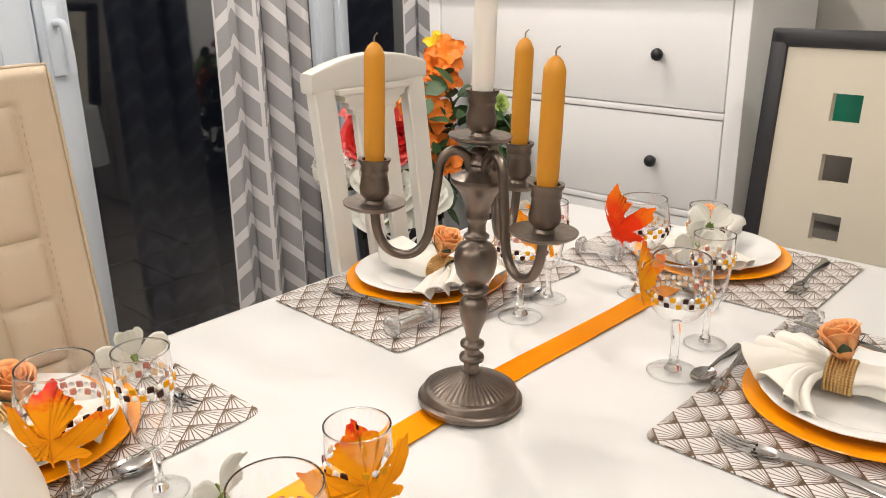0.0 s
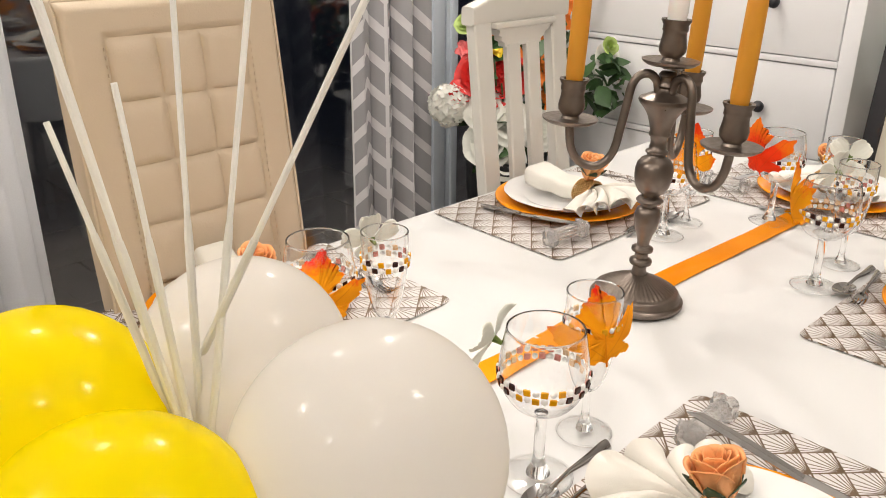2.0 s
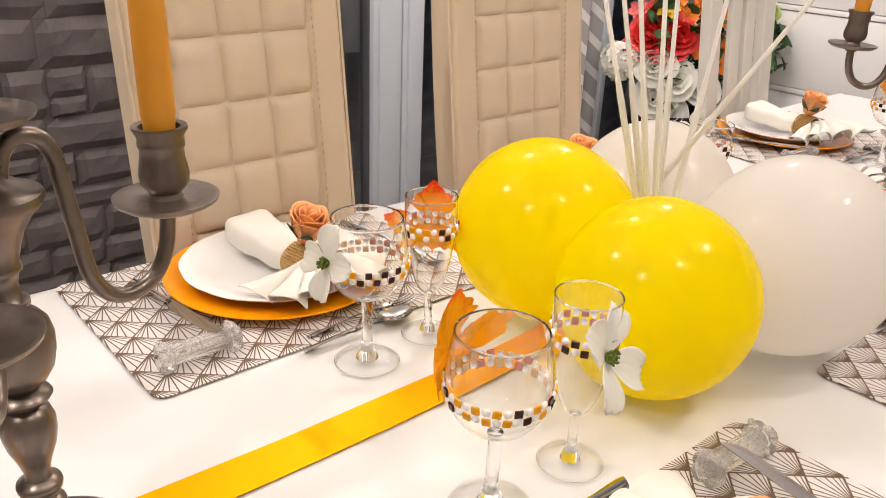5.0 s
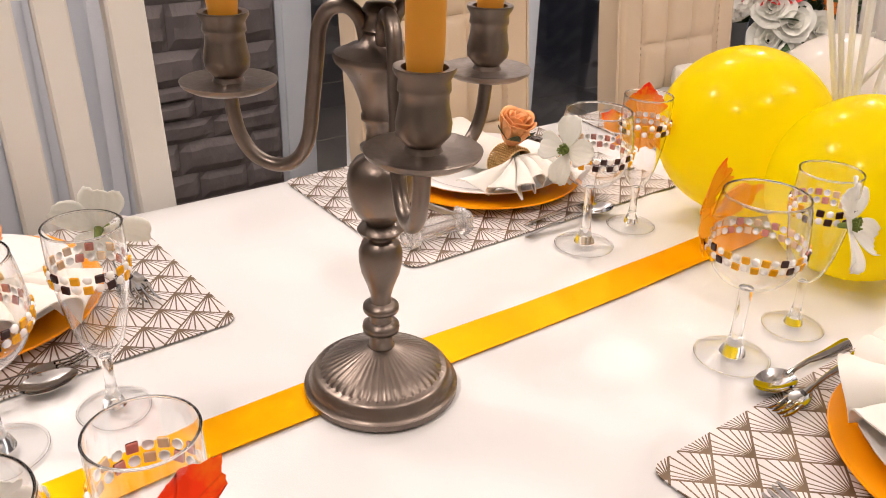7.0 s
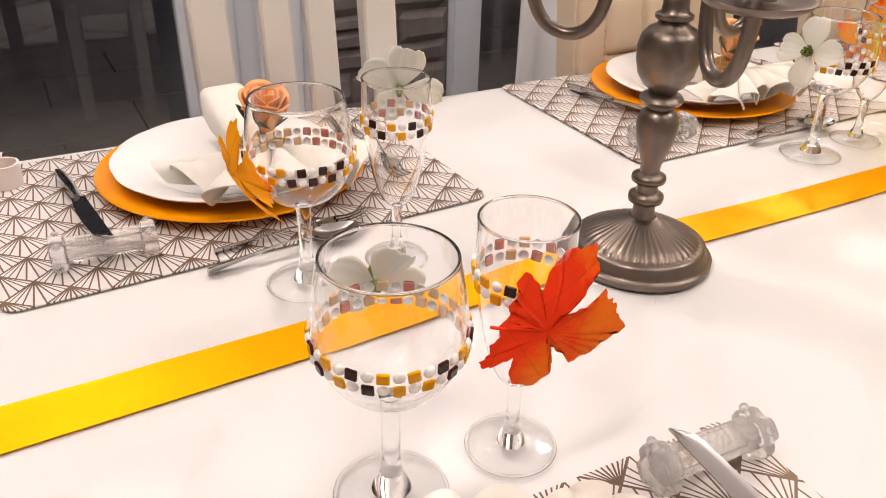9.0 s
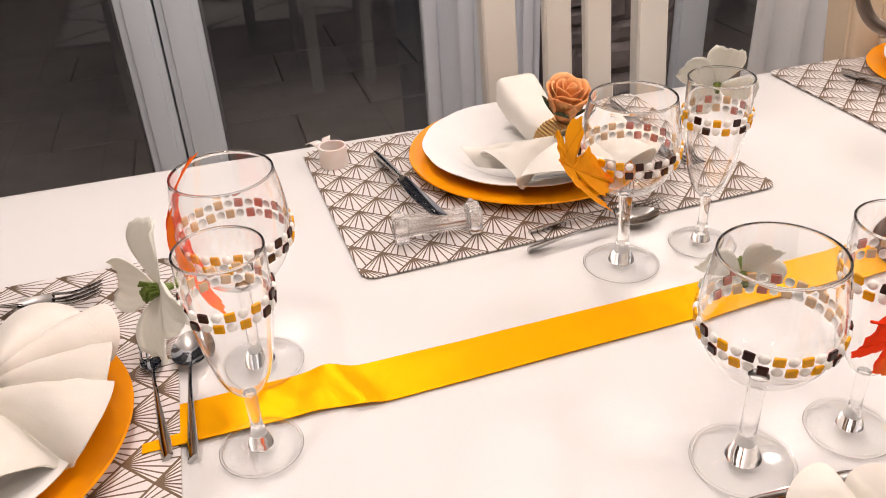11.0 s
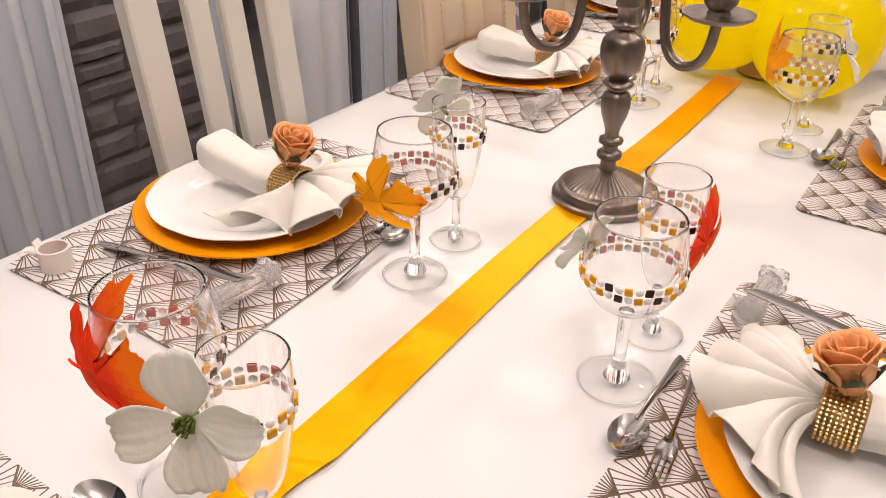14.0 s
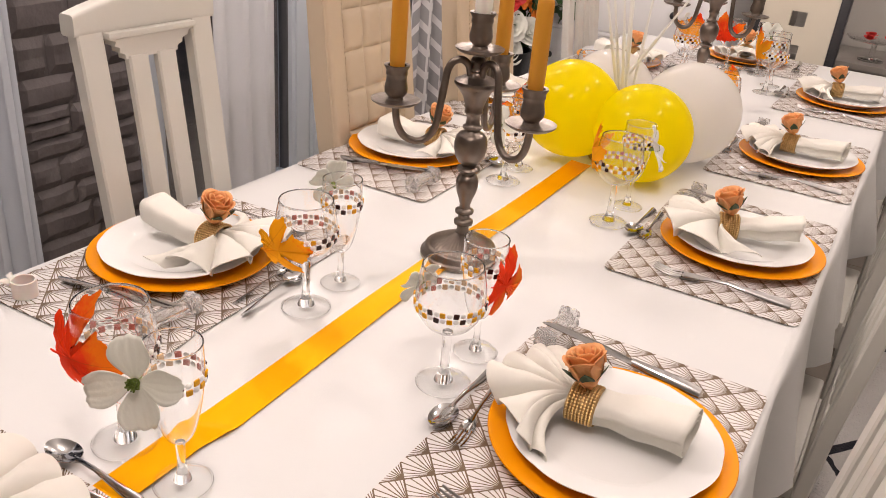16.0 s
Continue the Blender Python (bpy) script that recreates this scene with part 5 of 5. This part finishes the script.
def goblet(kind, x, y, seed, deco=None, az=0, tilt=12, drop=0.0, twist=0, leafmat=None, size=None, swing=0, lean=None, tall=1.0, hang=None):
    """A stemmed glass with two rows of stones, and a silk leaf or blossom clipped to the rim.

    hang: middle of the leaf or blossom, the way it faces (azimuth, elevation), its turn and, for a leaf, its width and curl."""
    wine = kind == "wine_glass"
    prof = [(q.x, q.y) for q in map(Vector, smooth_path([(r, z, 0) for r, z in (WINE_OUT if wine else FLUTE_OUT)], 4))]
    what = {"leaf": "silk maple leaf", "blossom": "white silk blossom"}.get(deco, "no flower")
    label = ("round wine glass with banded stones and " if wine else "slender flute glass with banded stones and ") + what
    root = thing(kind, pose(x, y, TOP + 0.0012) @ Matrix.Diagonal((1, 1, tall, 1)), label, "glass", "wine glasses" if wine else "flute glasses")
    if kind not in shared_glass:
        t = 0.0011
        wall = prof + [(prof[-1][0] - 0.0004, prof[-1][1] + 0.0007), (prof[-1][0] - t, prof[-1][1])] + [(max(0.0, r - t), z + (t if k == 0 else 0)) for k, (r, z) in enumerate(prof)][::-1] + [(0, prof[0][1] + 2 * t)]
        wall = [(0, prof[0][1] - 0.001)] + wall
        a = part("bowl", lathe(bmesh.new(), wall, 72), GLASS, root, sharp=26)
        a.visible_shadow = False
        top = prof[0][1]
        rf = 0.0335 if wine else 0.0285
        sw = 0.0057 if wine else 0.0043
        stem = [(0, top + 0.002), (prof[0][0], top), (sw * 1.06, top - 0.007), (sw * 0.96, top - 0.020), (sw * 0.98, 0.026), (sw * 1.25, 0.016), (sw * 1.9, 0.0090), (sw * 2.1, 0.0050), (0, 0.0050)]
        b = part("stem", lathe(bmesh.new(), stem, 32), GLASS, root, sharp=60)
        foot = [(sw * 2.1, 0.0082), (rf * 0.55, 0.0058), (rf * 0.96, 0.0028), (rf, 0.0016), (rf * 0.985, 0.0), (rf * 0.9, 0.0003), (0, 0.0012)]
        d = part("foot", lathe(bmesh.new(), foot, 72), FOOT, root, sharp=40)
        rim = bmesh.new()
        n, rr, zz = 56, prof[-1][0] - 0.0006, prof[-1][1] + 0.0002
        sheet(rim, lambda u, v: Vector(((rr + 0.0009 * math.cos(6.2832 * v)) * math.cos(6.2832 * u), (rr + 0.0009 * math.cos(6.2832 * v)) * math.sin(6.2832 * u), zz + 0.0009 * math.sin(6.2832 * v))), n, 8, closed_u=True)
        c = part("rim", rim, GLASS, root, sharp=180)
        edge = bmesh.new()
        sheet(edge, lambda u, v: Vector(((rf + 0.0012 * math.cos(6.2832 * v)) * math.cos(6.2832 * u), (rf + 0.0012 * math.cos(6.2832 * v)) * math.sin(6.2832 * u), 0.0016 + 0.0011 * math.sin(6.2832 * v))), n, 8, closed_u=True)
        e = part("foot_rim", edge, GLASS, root, sharp=180)
        shared_glass[kind] = (a, b, c, d, e)
    else:
        for ob in shared_glass[kind]:
            again(ob, Matrix.Identity(4), root)
    r = random.Random(seed)
    rows = (0.1115, 0.1195) if wine else (0.1265, 0.1345)
    n = 34 if wine else 22
    start = r.randrange(n)
    for j, z in enumerate(rows):
        rad = radius_at(prof, z) + 0.0001
        nz = math.atan2(radius_at(prof, z - 0.004) - radius_at(prof, z + 0.004), 0.008)
        for i in range(n):
            a = 2 * math.pi * (i + 0.04 * r.uniform(-1, 1)) / n + seed
            if (i + j) % 2:
                kind_g = "pearl"
            else:
                k = (i + start) % n
                kind_g = "dark" if (k // 6) % 2 == 0 and (k + j) % 4 < 3 else "amber"
            m = Matrix.Translation((rad * math.cos(a), rad * math.sin(a), z)) @ Matrix.Rotation(a, 4, "Z") @ Matrix.Rotation(radians(90) - nz, 4, "Y") @ Matrix.Rotation(r.uniform(-0.12, 0.12), 4, "Z")
            gem(kind_g, root, m)
    if deco:
        top = prof[-1][1]
        rad = max(p[0] for p in prof) + 0.003
        face = Matrix.Rotation(radians(az), 4, "Z")
        if deco == "leaf":
            sz = size or 0.092
            curl = hang[7] if hang and len(hang) > 7 else 0.9 if hang else 1.8 if wine else 1.7
            m = face @ Matrix.Translation((rad + 0.002, 0, top - 0.010 - sz * 0.62 - drop)) @ Matrix.Rotation(radians(90 + swing), 4, "Z") @ Matrix.Rotation(radians(90 + (tilt if lean is None else lean)), 4, "X") @ Matrix.Rotation(radians(twist), 4, "Z")
            if hang:
                m = pose(*hang[:3], 0, 0, hang[3]) @ Matrix.Rotation(radians(90 - hang[4]), 4, "Y") @ Matrix.Rotation(radians(hang[5] - 90), 4, "Z") @ Matrix.Diagonal((hang[6], 1, 1, 1)) @ Matrix.Translation((0, -0.42 * sz, 0))
            maple_leaf(root, leafmat or LEAF_ORANGE, "silk maple leaf turning from yellow-orange to red", m, sz, curl, seed)
        else:
            m = face @ Matrix.Translation((rad + 0.006, 0, top - 0.022 - drop)) @ Matrix.Rotation(radians(90 + swing), 4, "Z") @ Matrix.Rotation(radians(90 - tilt), 4, "X") @ Matrix.Rotation(radians(twist), 4, "Z")
            if hang:
                m = pose(*hang[:3], 0, 0, hang[3]) @ Matrix.Rotation(radians(90 - hang[4]), 4, "Y") @ Matrix.Rotation(radians(hang[5]), 4, "Z")
            blossom(root, m, size or 0.036, seed)
    return root


GLASSES = [
    ("wine_glass", -0.084, -0.824, "leaf", -64, LEAF_ORANGE, 30, dict(size=0.074, hang=(-0.002, -0.047, 0.104, -80, -16, 100, 1.0))), ("flute_glass", -0.090, -0.738, "blossom", 150, None, 20, dict(size=0.036, drop=-0.002)),
    ("wine_glass", 0.164, -0.861, "blossom", 165, None, 30, dict(size=0.030, drop=0.024)), ("flute_glass", 0.162, -0.776, "leaf", -2, LEAF_RED, -26, dict(size=0.092, hang=(0.036, 0.000, 0.112, -2, -4, 72, 0.84))),
    ("wine_glass", -0.051, -1.159, "leaf", -132, LEAF_RED, 12, dict(size=0.096, tall=1.05, hang=(0.000, -0.045, 0.120, -92, 0, 98, 1.0, 1.6))), ("flute_glass", 0.044, -1.168, "blossom", -112, None, 40, dict(size=0.043, hang=(-0.004, -0.040, 0.143, -64, 12, 8))),
    ("wine_glass", -0.099, -0.195, "blossom", -84, None, 10, dict(drop=0.012)), ("flute_glass", -0.107, -0.106, "leaf", 135, LEAF_SCARLET, 0, dict(size=0.082, lean=2, drop=0.014)),
    ("wine_glass", 0.146, -0.246, "leaf", 195, LEAF_ORANGE, 0, dict(size=0.084, lean=4)), ("flute_glass", 0.147, -0.150, "blossom", -22, None, 50, dict(swing=38, size=0.042, drop=0.014)),
    ("wine_glass", -0.150, 0.362, "leaf", -42, LEAF_SCARLET, -6, dict(size=0.080, drop=0.022, lean=0)), ("flute_glass", -0.112, 0.430, "blossom", 165, None, 0),
    ("wine_glass", 0.169, 0.383, "blossom", 200, None, 25), ("flute_glass", 0.155, 0.476, "leaf", -24, LEAF_SCARLET, 6, dict(size=0.078, lean=-6, drop=0.006)),
    ("wine_glass", -0.099, 1.036, "leaf", 95, LEAF_ORANGE, 10), ("flute_glass", -0.107, 1.122, "blossom", 170, None, 15),
    ("wine_glass", 0.167, 1.021, "leaf", 205, LEAF_ORANGE, 10), ("flute_glass", 0.161, 1.129, "blossom", 160, None, 5),
    ("wine_glass", -0.007, 1.237, "leaf", -105, LEAF_RED, 10), ("flute_glass", 0.092, 1.255, "blossom", -60, None, 35),
]
for k, (kind, x, y, deco, az, lm, tw, *more) in enumerate(GLASSES):
    goblet(kind, x, y, k + 1, deco, az, 10 if deco == "leaf" else 22, twist=tw, leafmat=lm, **(more[0] if more else {}))


# ---- balloons ----
def balloon(m, r, material, label):
    root = thing("balloon", m, label, "balloon", "balloons on the table")
    prof = []
    for k in range(25):
        a = math.pi * k / 24
        rad, zz = math.sin(a), -math.cos(a)
        if zz < 0:
            zz *= 1.10
        prof.append((r * rad, r * zz))
    part("skin", lathe(bmesh.new(), prof, 56), material, root, sharp=180)
    kb = lathe(bmesh.new(), [(0, -1.09 * r), (0.006, -1.095 * r), (0.004, -1.12 * r), (0.006, -1.14 * r), (0.009, -1.165 * r), (0.0, -1.16 * r)], 14)
    part("knot", kb, material, root)
    return root


for at, r, mt, lb, rx, rz in (((-0.060, 0.020, 0.866), 0.102, BALLOON_Y, "glossy bright yellow balloon resting on the table", 62, 200),
                              ((0.108, 0.005, 0.852), 0.100, BALLOON_Y, "glossy bright yellow balloon at the table's middle", 66, 130),
                              ((0.150, 0.195, 0.864), 0.108, BALLOON_W, "milky white balloon resting on the table", 64, 70),
                              ((-0.040, 0.195, 0.868), 0.100, BALLOON_W, "milky white balloon behind the yellow ones", 62, -40)):
    cx, cy = 0.04, 0.10
    out = math.degrees(math.atan2(at[1] - cy, at[0] - cx)) + 90
    balloon(pose(*at, rx, 0, out), r, mt, lb)
stand = thing("balloon_stand", pose(0.03, 0.10, TOP + 0.0012), "balloon stand of white plastic sticks on a card base", "balloon stand")
part("base", lathe(bmesh.new(), [(0, 0), (0.058, 0), (0.060, 0.002), (0.058, 0.004), (0.016, 0.006), (0.012, 0.03), (0, 0.03)], 32), CARD, stand)
for dx, dy, up, fx in ((-0.227, -0.154, 0.34, 0.005), (-0.192, -0.103, 0.50, 0.005), (-0.112, -0.121, 0.52, 0.005), (-0.075, -0.044, 0.37, 0.005), (-0.150, 0.130, 0.50, 0.005), (-0.013, 0.208, 0.50, 0.005), (0.54, 0.20, 0.44, -0.085)):
    way = Vector((dx, dy, 1.0))
    foot = Vector((fx, 0.005, 0.05))
    at = lambda h: foot + way * (h - 0.05)
    st = part("stick", tube(bmesh.new(), [Vector((0.002 + 0.004 * dx, 0.002 + 0.004 * dy, 0.02)), at(0.06), at(up + (0.03 if up < 0.38 else 0.10))], 0.0025, 8), STICK, stand)
    part("sleeve", tube(bmesh.new(), [at(0.10), at(0.27), at(0.285)], [0.0036, 0.0036, 0.0029], 8), STICK, st)


# ---- flowers by the dresser ----
def bouquet():
    root = thing("flower_arrangement", pose(-1.08, 1.74, 0), "tall black vase of white, red and orange silk flowers", "flowers")
    part("vase", lathe(bmesh.new(), [(0, 0), (0.10, 0), (0.11, 0.01), (0.105, 0.20), (0.125, 0.46), (0.13, 0.56), (0.122, 0.56), (0.11, 0.46), (0, 0.44)], 32), DARK_VASE, root, "glossy black floor vase")
    r = random.Random(9)

    def facing(at):
        out = Vector((at[0] * 2.0 + 0.55, at[1] * 1.2 - 0.55, 0.45))
        return Matrix.Translation(at) @ out.to_track_quat("Z", "Y").to_matrix().to_4x4() @ Matrix.Rotation(r.uniform(0, 6), 4, "Z")

    def head(name, at, material, n, size, open_, label):
        """An open flower: layers of pointed, bent-back petals."""
        bm = bmesh.new()
        for layer in range(2):
            for k in range(n):
                a0, up = 6.283 * (k + 0.5 * layer) / n + r.uniform(-0.2, 0.2), open_ * (0.5 + 0.6 * layer) + r.uniform(-0.15, 0.15)
                curl = r.uniform(0.5, 1.1)

                def petal(u, v, a0=a0, up=up, layer=layer, curl=curl):
                    s = size * (1 - 0.2 * layer)
                    w = 0.36 * s * math.sin(min(1, 0.12 + 0.86 * v) * 2.9)
                    x = s * v * math.cos(up)
                    zz = s * (v * math.sin(up) - curl * 0.35 * v ** 3 + 0.10 * (2 * u - 1) ** 2 * v + 0.03 * math.sin(9 * v + 6 * u))
                    y = (u - 0.5) * 2 * w
                    return Vector((x * math.cos(a0) - y * math.sin(a0), x * math.sin(a0) + y * math.cos(a0), zz))

                sheet(bm, petal, 6, 8)
        return part(name, bm, material, root, label, sharp=180, m=facing(at))

    def full_rose(at, material, size, label):
        """A blown rose: rings of cupped, ruffled petals."""
        bm = bmesh.new()
        for n, rad, hgt, lean_ in ((3, 0.22, 0.62, 0.0), (4, 0.42, 0.66, 0.08), (5, 0.62, 0.60, 0.22), (6, 0.80, 0.46, 0.42)):
            for k in range(n):
                a0, lift, ph = 6.283 * k / n + rad * 9 + r.uniform(-0.15, 0.15), r.uniform(-0.06, 0.06), r.uniform(0, 6)

                def petal(u, v, n=n, rad=rad, hgt=hgt, lean_=lean_, a0=a0, lift=lift, ph=ph):
                    a = a0 + (u - 0.5) * 6.283 / n * 1.55
                    w = 1 - 0.34 * (2 * abs(u - 0.5)) ** 3
                    k2 = rad * (0.35 + 0.65 * math.sin(min(1, v * 1.2) * 1.57)) + lean_ * v ** 3 * w + 0.05 * math.sin(ph + 7 * u) * v ** 2
                    return Vector((k2 * math.cos(a), k2 * math.sin(a), (hgt + lift) * v * w - 0.25 * lean_ * v ** 4)) * size

                sheet(bm, petal, 7, 7)
        return part("rose", bm, material, root, label, sharp=180, m=facing(at))

    # white hydrangea: many small florets
    bm = bmesh.new()
    for k in range(70):
        zz = 1 - 2 * (k + 0.5) / 70
        a = k * 2.39996
        nrm = Vector((math.sqrt(1 - zz * zz) * math.cos(a), math.sqrt(1 - zz * zz) * math.sin(a), zz))
        base = Matrix.Translation(nrm * 0.058 * r.uniform(0.86, 1.10)) @ nrm.to_track_quat("Z", "Y").to_matrix().to_4x4() @ Matrix.Rotation(r.uniform(0, 1.5), 4, "Z")
        L = r.uniform(0.015, 0.020)
        for p in range(4):
            a1 = p * 1.5708 + r.uniform(-0.15, 0.15)
            c, q = math.cos(a1), math.sin(a1)
            ring = [(0, 0, 0), (0.45 * L, -0.42 * L, 0.20 * L), (0.85 * L, -0.40 * L, 0.30 * L), (1.05 * L, 0, 0.10 * L), (0.85 * L, 0.40 * L, 0.30 * L), (0.45 * L, 0.42 * L, 0.20 * L)]
            vs = [bm.verts.new(base @ Vector((x * c - y * q, x * q + y * c, z2))) for x, y, z2 in ring]
            mid = bm.verts.new(base @ Vector((0.6 * L * c, 0.6 * L * q, 0.02 * L)))
            for i in range(6):
                bm.faces.new((mid, vs[i], vs[(i + 1) % 6]))
    part("hydrangea", bm, PETAL, root, "white hydrangea head", sharp=180, m=Matrix.Translation((-0.10, -0.155, 0.72)))
    for at, size in (((-0.008, -0.088, 0.708), 0.062), ((0.050, -0.050, 0.668), 0.060), ((0.012, -0.100, 0.606), 0.064), ((0.060, -0.070, 0.560), 0.054), ((0.10, 0.03, 0.640), 0.055), ((0.168, 0.255, 0.842), 0.040), ((0.135, 0.25, 0.765), 0.038)):
        full_rose(at, PETAL, size, "white silk rose")
    for at, size in (((-0.057, -0.074, 0.80), 0.060), ((-0.005, -0.040, 0.775), 0.062), ((-0.045, -0.035, 0.845), 0.058), ((0.020, -0.010, 0.800), 0.055), ((-0.070, -0.100, 0.755), 0.050)):
        full_rose(at, RED_PETAL, size, "deep red silk rose")
    for at in ((0.015, 0.030, 0.856), (0.050, 0.035, 0.79), (0.07, 0.10, 0.86), (-0.043, 0.0, 0.895), (-0.005, 0.17, 0.987), (-0.003, 0.13, 0.883), (0.008, 0.11, 0.816), (0.028, 0.18, 0.954), (0.050, 0.14, 0.77), (0.06, 0.16, 1.03), (0.09, 0.12, 0.72)):
        head("lily", at, ORANGE_PETAL, 5, 0.062, 0.5, "orange lily")
    head("lily", (-0.005, 0.19, 1.046), YELLOW_PETAL, 5, 0.050, 0.7, "yellow lily")
    head("lily", (-0.020, -0.040, 0.890), YELLOW_PETAL, 5, 0.042, 0.6, "yellow lily")
    head("lily", (-0.109, -0.072, 0.875), PINK_PETAL, 5, 0.040, 0.8, "pink flower")
    full_rose((-0.125, -0.060, 0.946), BUD, 0.030, "pale green bud")
    full_rose((0.185, 0.245, 0.885), BUD, 0.024, "pale green bud")
    bm = bmesh.new()
    for k in range(210):
        a, t = r.uniform(0, 6.283), r.random()
        centre = Vector((-0.01 + 0.13 * math.cos(a) * math.sqrt(t), 0.09 + 0.22 * math.sin(a) * math.sqrt(t), r.uniform(0.56, 0.96)))
        q = Euler((r.uniform(-1, 1), r.uniform(-1, 1), r.uniform(0, 6.28))).to_matrix().to_4x4()
        L, wd = r.uniform(0.05, 0.085), r.uniform(0.018, 0.030)
        if k % 5 == 0:
            centre = Vector((0.185 + r.uniform(-0.06, 0.055), 0.225 + r.uniform(-0.06, 0.04), r.uniform(0.70, 0.86)))
        base = Matrix.Translation(centre) @ q
        rows = [[bm.verts.new(base @ Vector((sx * wd * math.sin(math.pi * min(0.98, 0.06 + v)), L * v, -0.25 * L * v * v + abs(sx) * 0.004))) for sx in (-1, 0, 1)] for v in (0, 0.25, 0.5, 0.75, 0.94)]
        for p, q2 in zip(rows, rows[1:]):
            for i in range(2):
                bm.faces.new((p[i], p[i + 1], q2[i + 1], q2[i]))
    part("foliage", bm, FOLIAGE, root, "dark green leaves", sharp=180)
    for k in range(16):
        a = r.uniform(0, 6.283)
        part("flower_stem", tube(bmesh.new(), smooth_path([(0.03 * math.cos(a), 0.03 * math.sin(a), 0.45), (0.08 * math.cos(a), 0.08 * math.sin(a) + 0.03, 0.66), (0.10 * math.cos(a), 0.16 * math.sin(a) + 0.08, r.uniform(0.74, 0.95))], 4), 0.003, 5), FOLIAGE, root, sharp=180)
    return root


bouquet()


# ---- favour by the near setting ----
favour = thing("ribbon_favour", pose(-0.396, -1.038, TOP + 0.0030, 0, 0, 25), "small ring of pale pink ribbon with a bow", "favour")
rb = bmesh.new()
sheet(rb, lambda u, v: Vector((0.0165 * math.cos(6.2832 * u), 0.0165 * math.sin(6.2832 * u), 0.024 * v)), 32, 2, closed_u=True)
part("ring", thicken(rb, 0.0022), TULLE, favour, sharp=60)
for sx in (-1, 1):
    rb = bmesh.new()
    sheet(rb, lambda u, v, sx=sx: Vector((-0.016 - 0.014 * v, sx * (0.002 + 0.010 * v) + (u - 0.5) * 0.012, 0.014 + 0.010 * math.sin(v * 2.2))), 3, 6)
    part("bow_tail", thicken(rb, 0.0006), TULLE, favour, sharp=180)


# ---- floor pieces ----
tile = None
for i in range(12):
    for j in range(19):
        x, y = LEFT + 0.01 + 0.333 * i, NEAR + 0.01 + 0.333 * j
        if x + 0.33 > RIGHT + 0.2 or y + 0.33 > FAR + 0.2:
            continue
        if tile is None:
            tile = part("tile", boxes(((0, 0, -0.008), (0.328, 0.328, 0.0)), bevel=0.0015), FLOOR, floor, flat=True, m=Matrix.Translation((x, y, 0)))
        else:
            again(tile, Matrix.Translation((x, y, 0)))


def rug_mat():
    m, t, n, l, p = nodes_of("berber_pile")
    co = n.new("ShaderNodeTexCoord")
    warp = n.new("ShaderNodeTexNoise")
    warp.inputs["Scale"].default_value = 14
    l.new(co.outputs["Object"], warp.inputs["Vector"])
    sep = n.new("ShaderNodeSeparateXYZ")
    l.new(co.outputs["Object"], sep.inputs[0])
    w = maths(n, l, "MULTIPLY", maths(n, l, "SUBTRACT", warp.outputs["Fac"], 0.5), 0.10)
    u = maths(n, l, "ADD", maths(n, l, "DIVIDE", sep.outputs[0], 0.62), w)
    v = maths(n, l, "ADD", maths(n, l, "DIVIDE", sep.outputs[1], 0.80), w)
    a = maths(n, l, "ABSOLUTE", maths(n, l, "SUBTRACT", maths(n, l, "FRACT", maths(n, l, "ADD", u, maths(n, l, "ADD", v, 20.0))), 0.5))
    b = maths(n, l, "ABSOLUTE", maths(n, l, "SUBTRACT", maths(n, l, "FRACT", maths(n, l, "ADD", u, maths(n, l, "SUBTRACT", 20.0, v))), 0.5))
    line = maths(n, l, "LESS_THAN", maths(n, l, "MINIMUM", a, b), 0.028)
    col = n.new("ShaderNodeMix")
    col.data_type = "RGBA"
    col.inputs[6].default_value, col.inputs[7].default_value = (0.66, 0.64, 0.62, 1), (0.02, 0.02, 0.03, 1)
    l.new(line, col.inputs[0]), l.new(col.outputs[2], p.inputs["Base Color"])
    p.inputs["Roughness"].default_value = 0.95
    pile, bump = n.new("ShaderNodeTexNoise"), n.new("ShaderNodeBump")
    pile.inputs["Scale"].default_value = 160
    l.new(co.outputs["Object"], pile.inputs["Vector"])
    bump.inputs["Strength"].default_value, bump.inputs["Distance"].default_value = 1.0, 0.008
    l.new(pile.outputs["Fac"], bump.inputs["Height"]), l.new(bump.outputs[0], p.inputs["Normal"])
    return m


bm = bmesh.new()
rows = sheet(bm, lambda u, v: Vector((0.62 + 1.30 * u, -1.9 + 3.6 * v, 0.014 + 0.005 * noise.noise(Vector((u * 30, v * 80, 0))))), 40, 110)
tagged(part("rug", thicken(bm, 0.012), rug_mat(), sharp=180), "white shaggy rug with black zigzag lines", "rug")
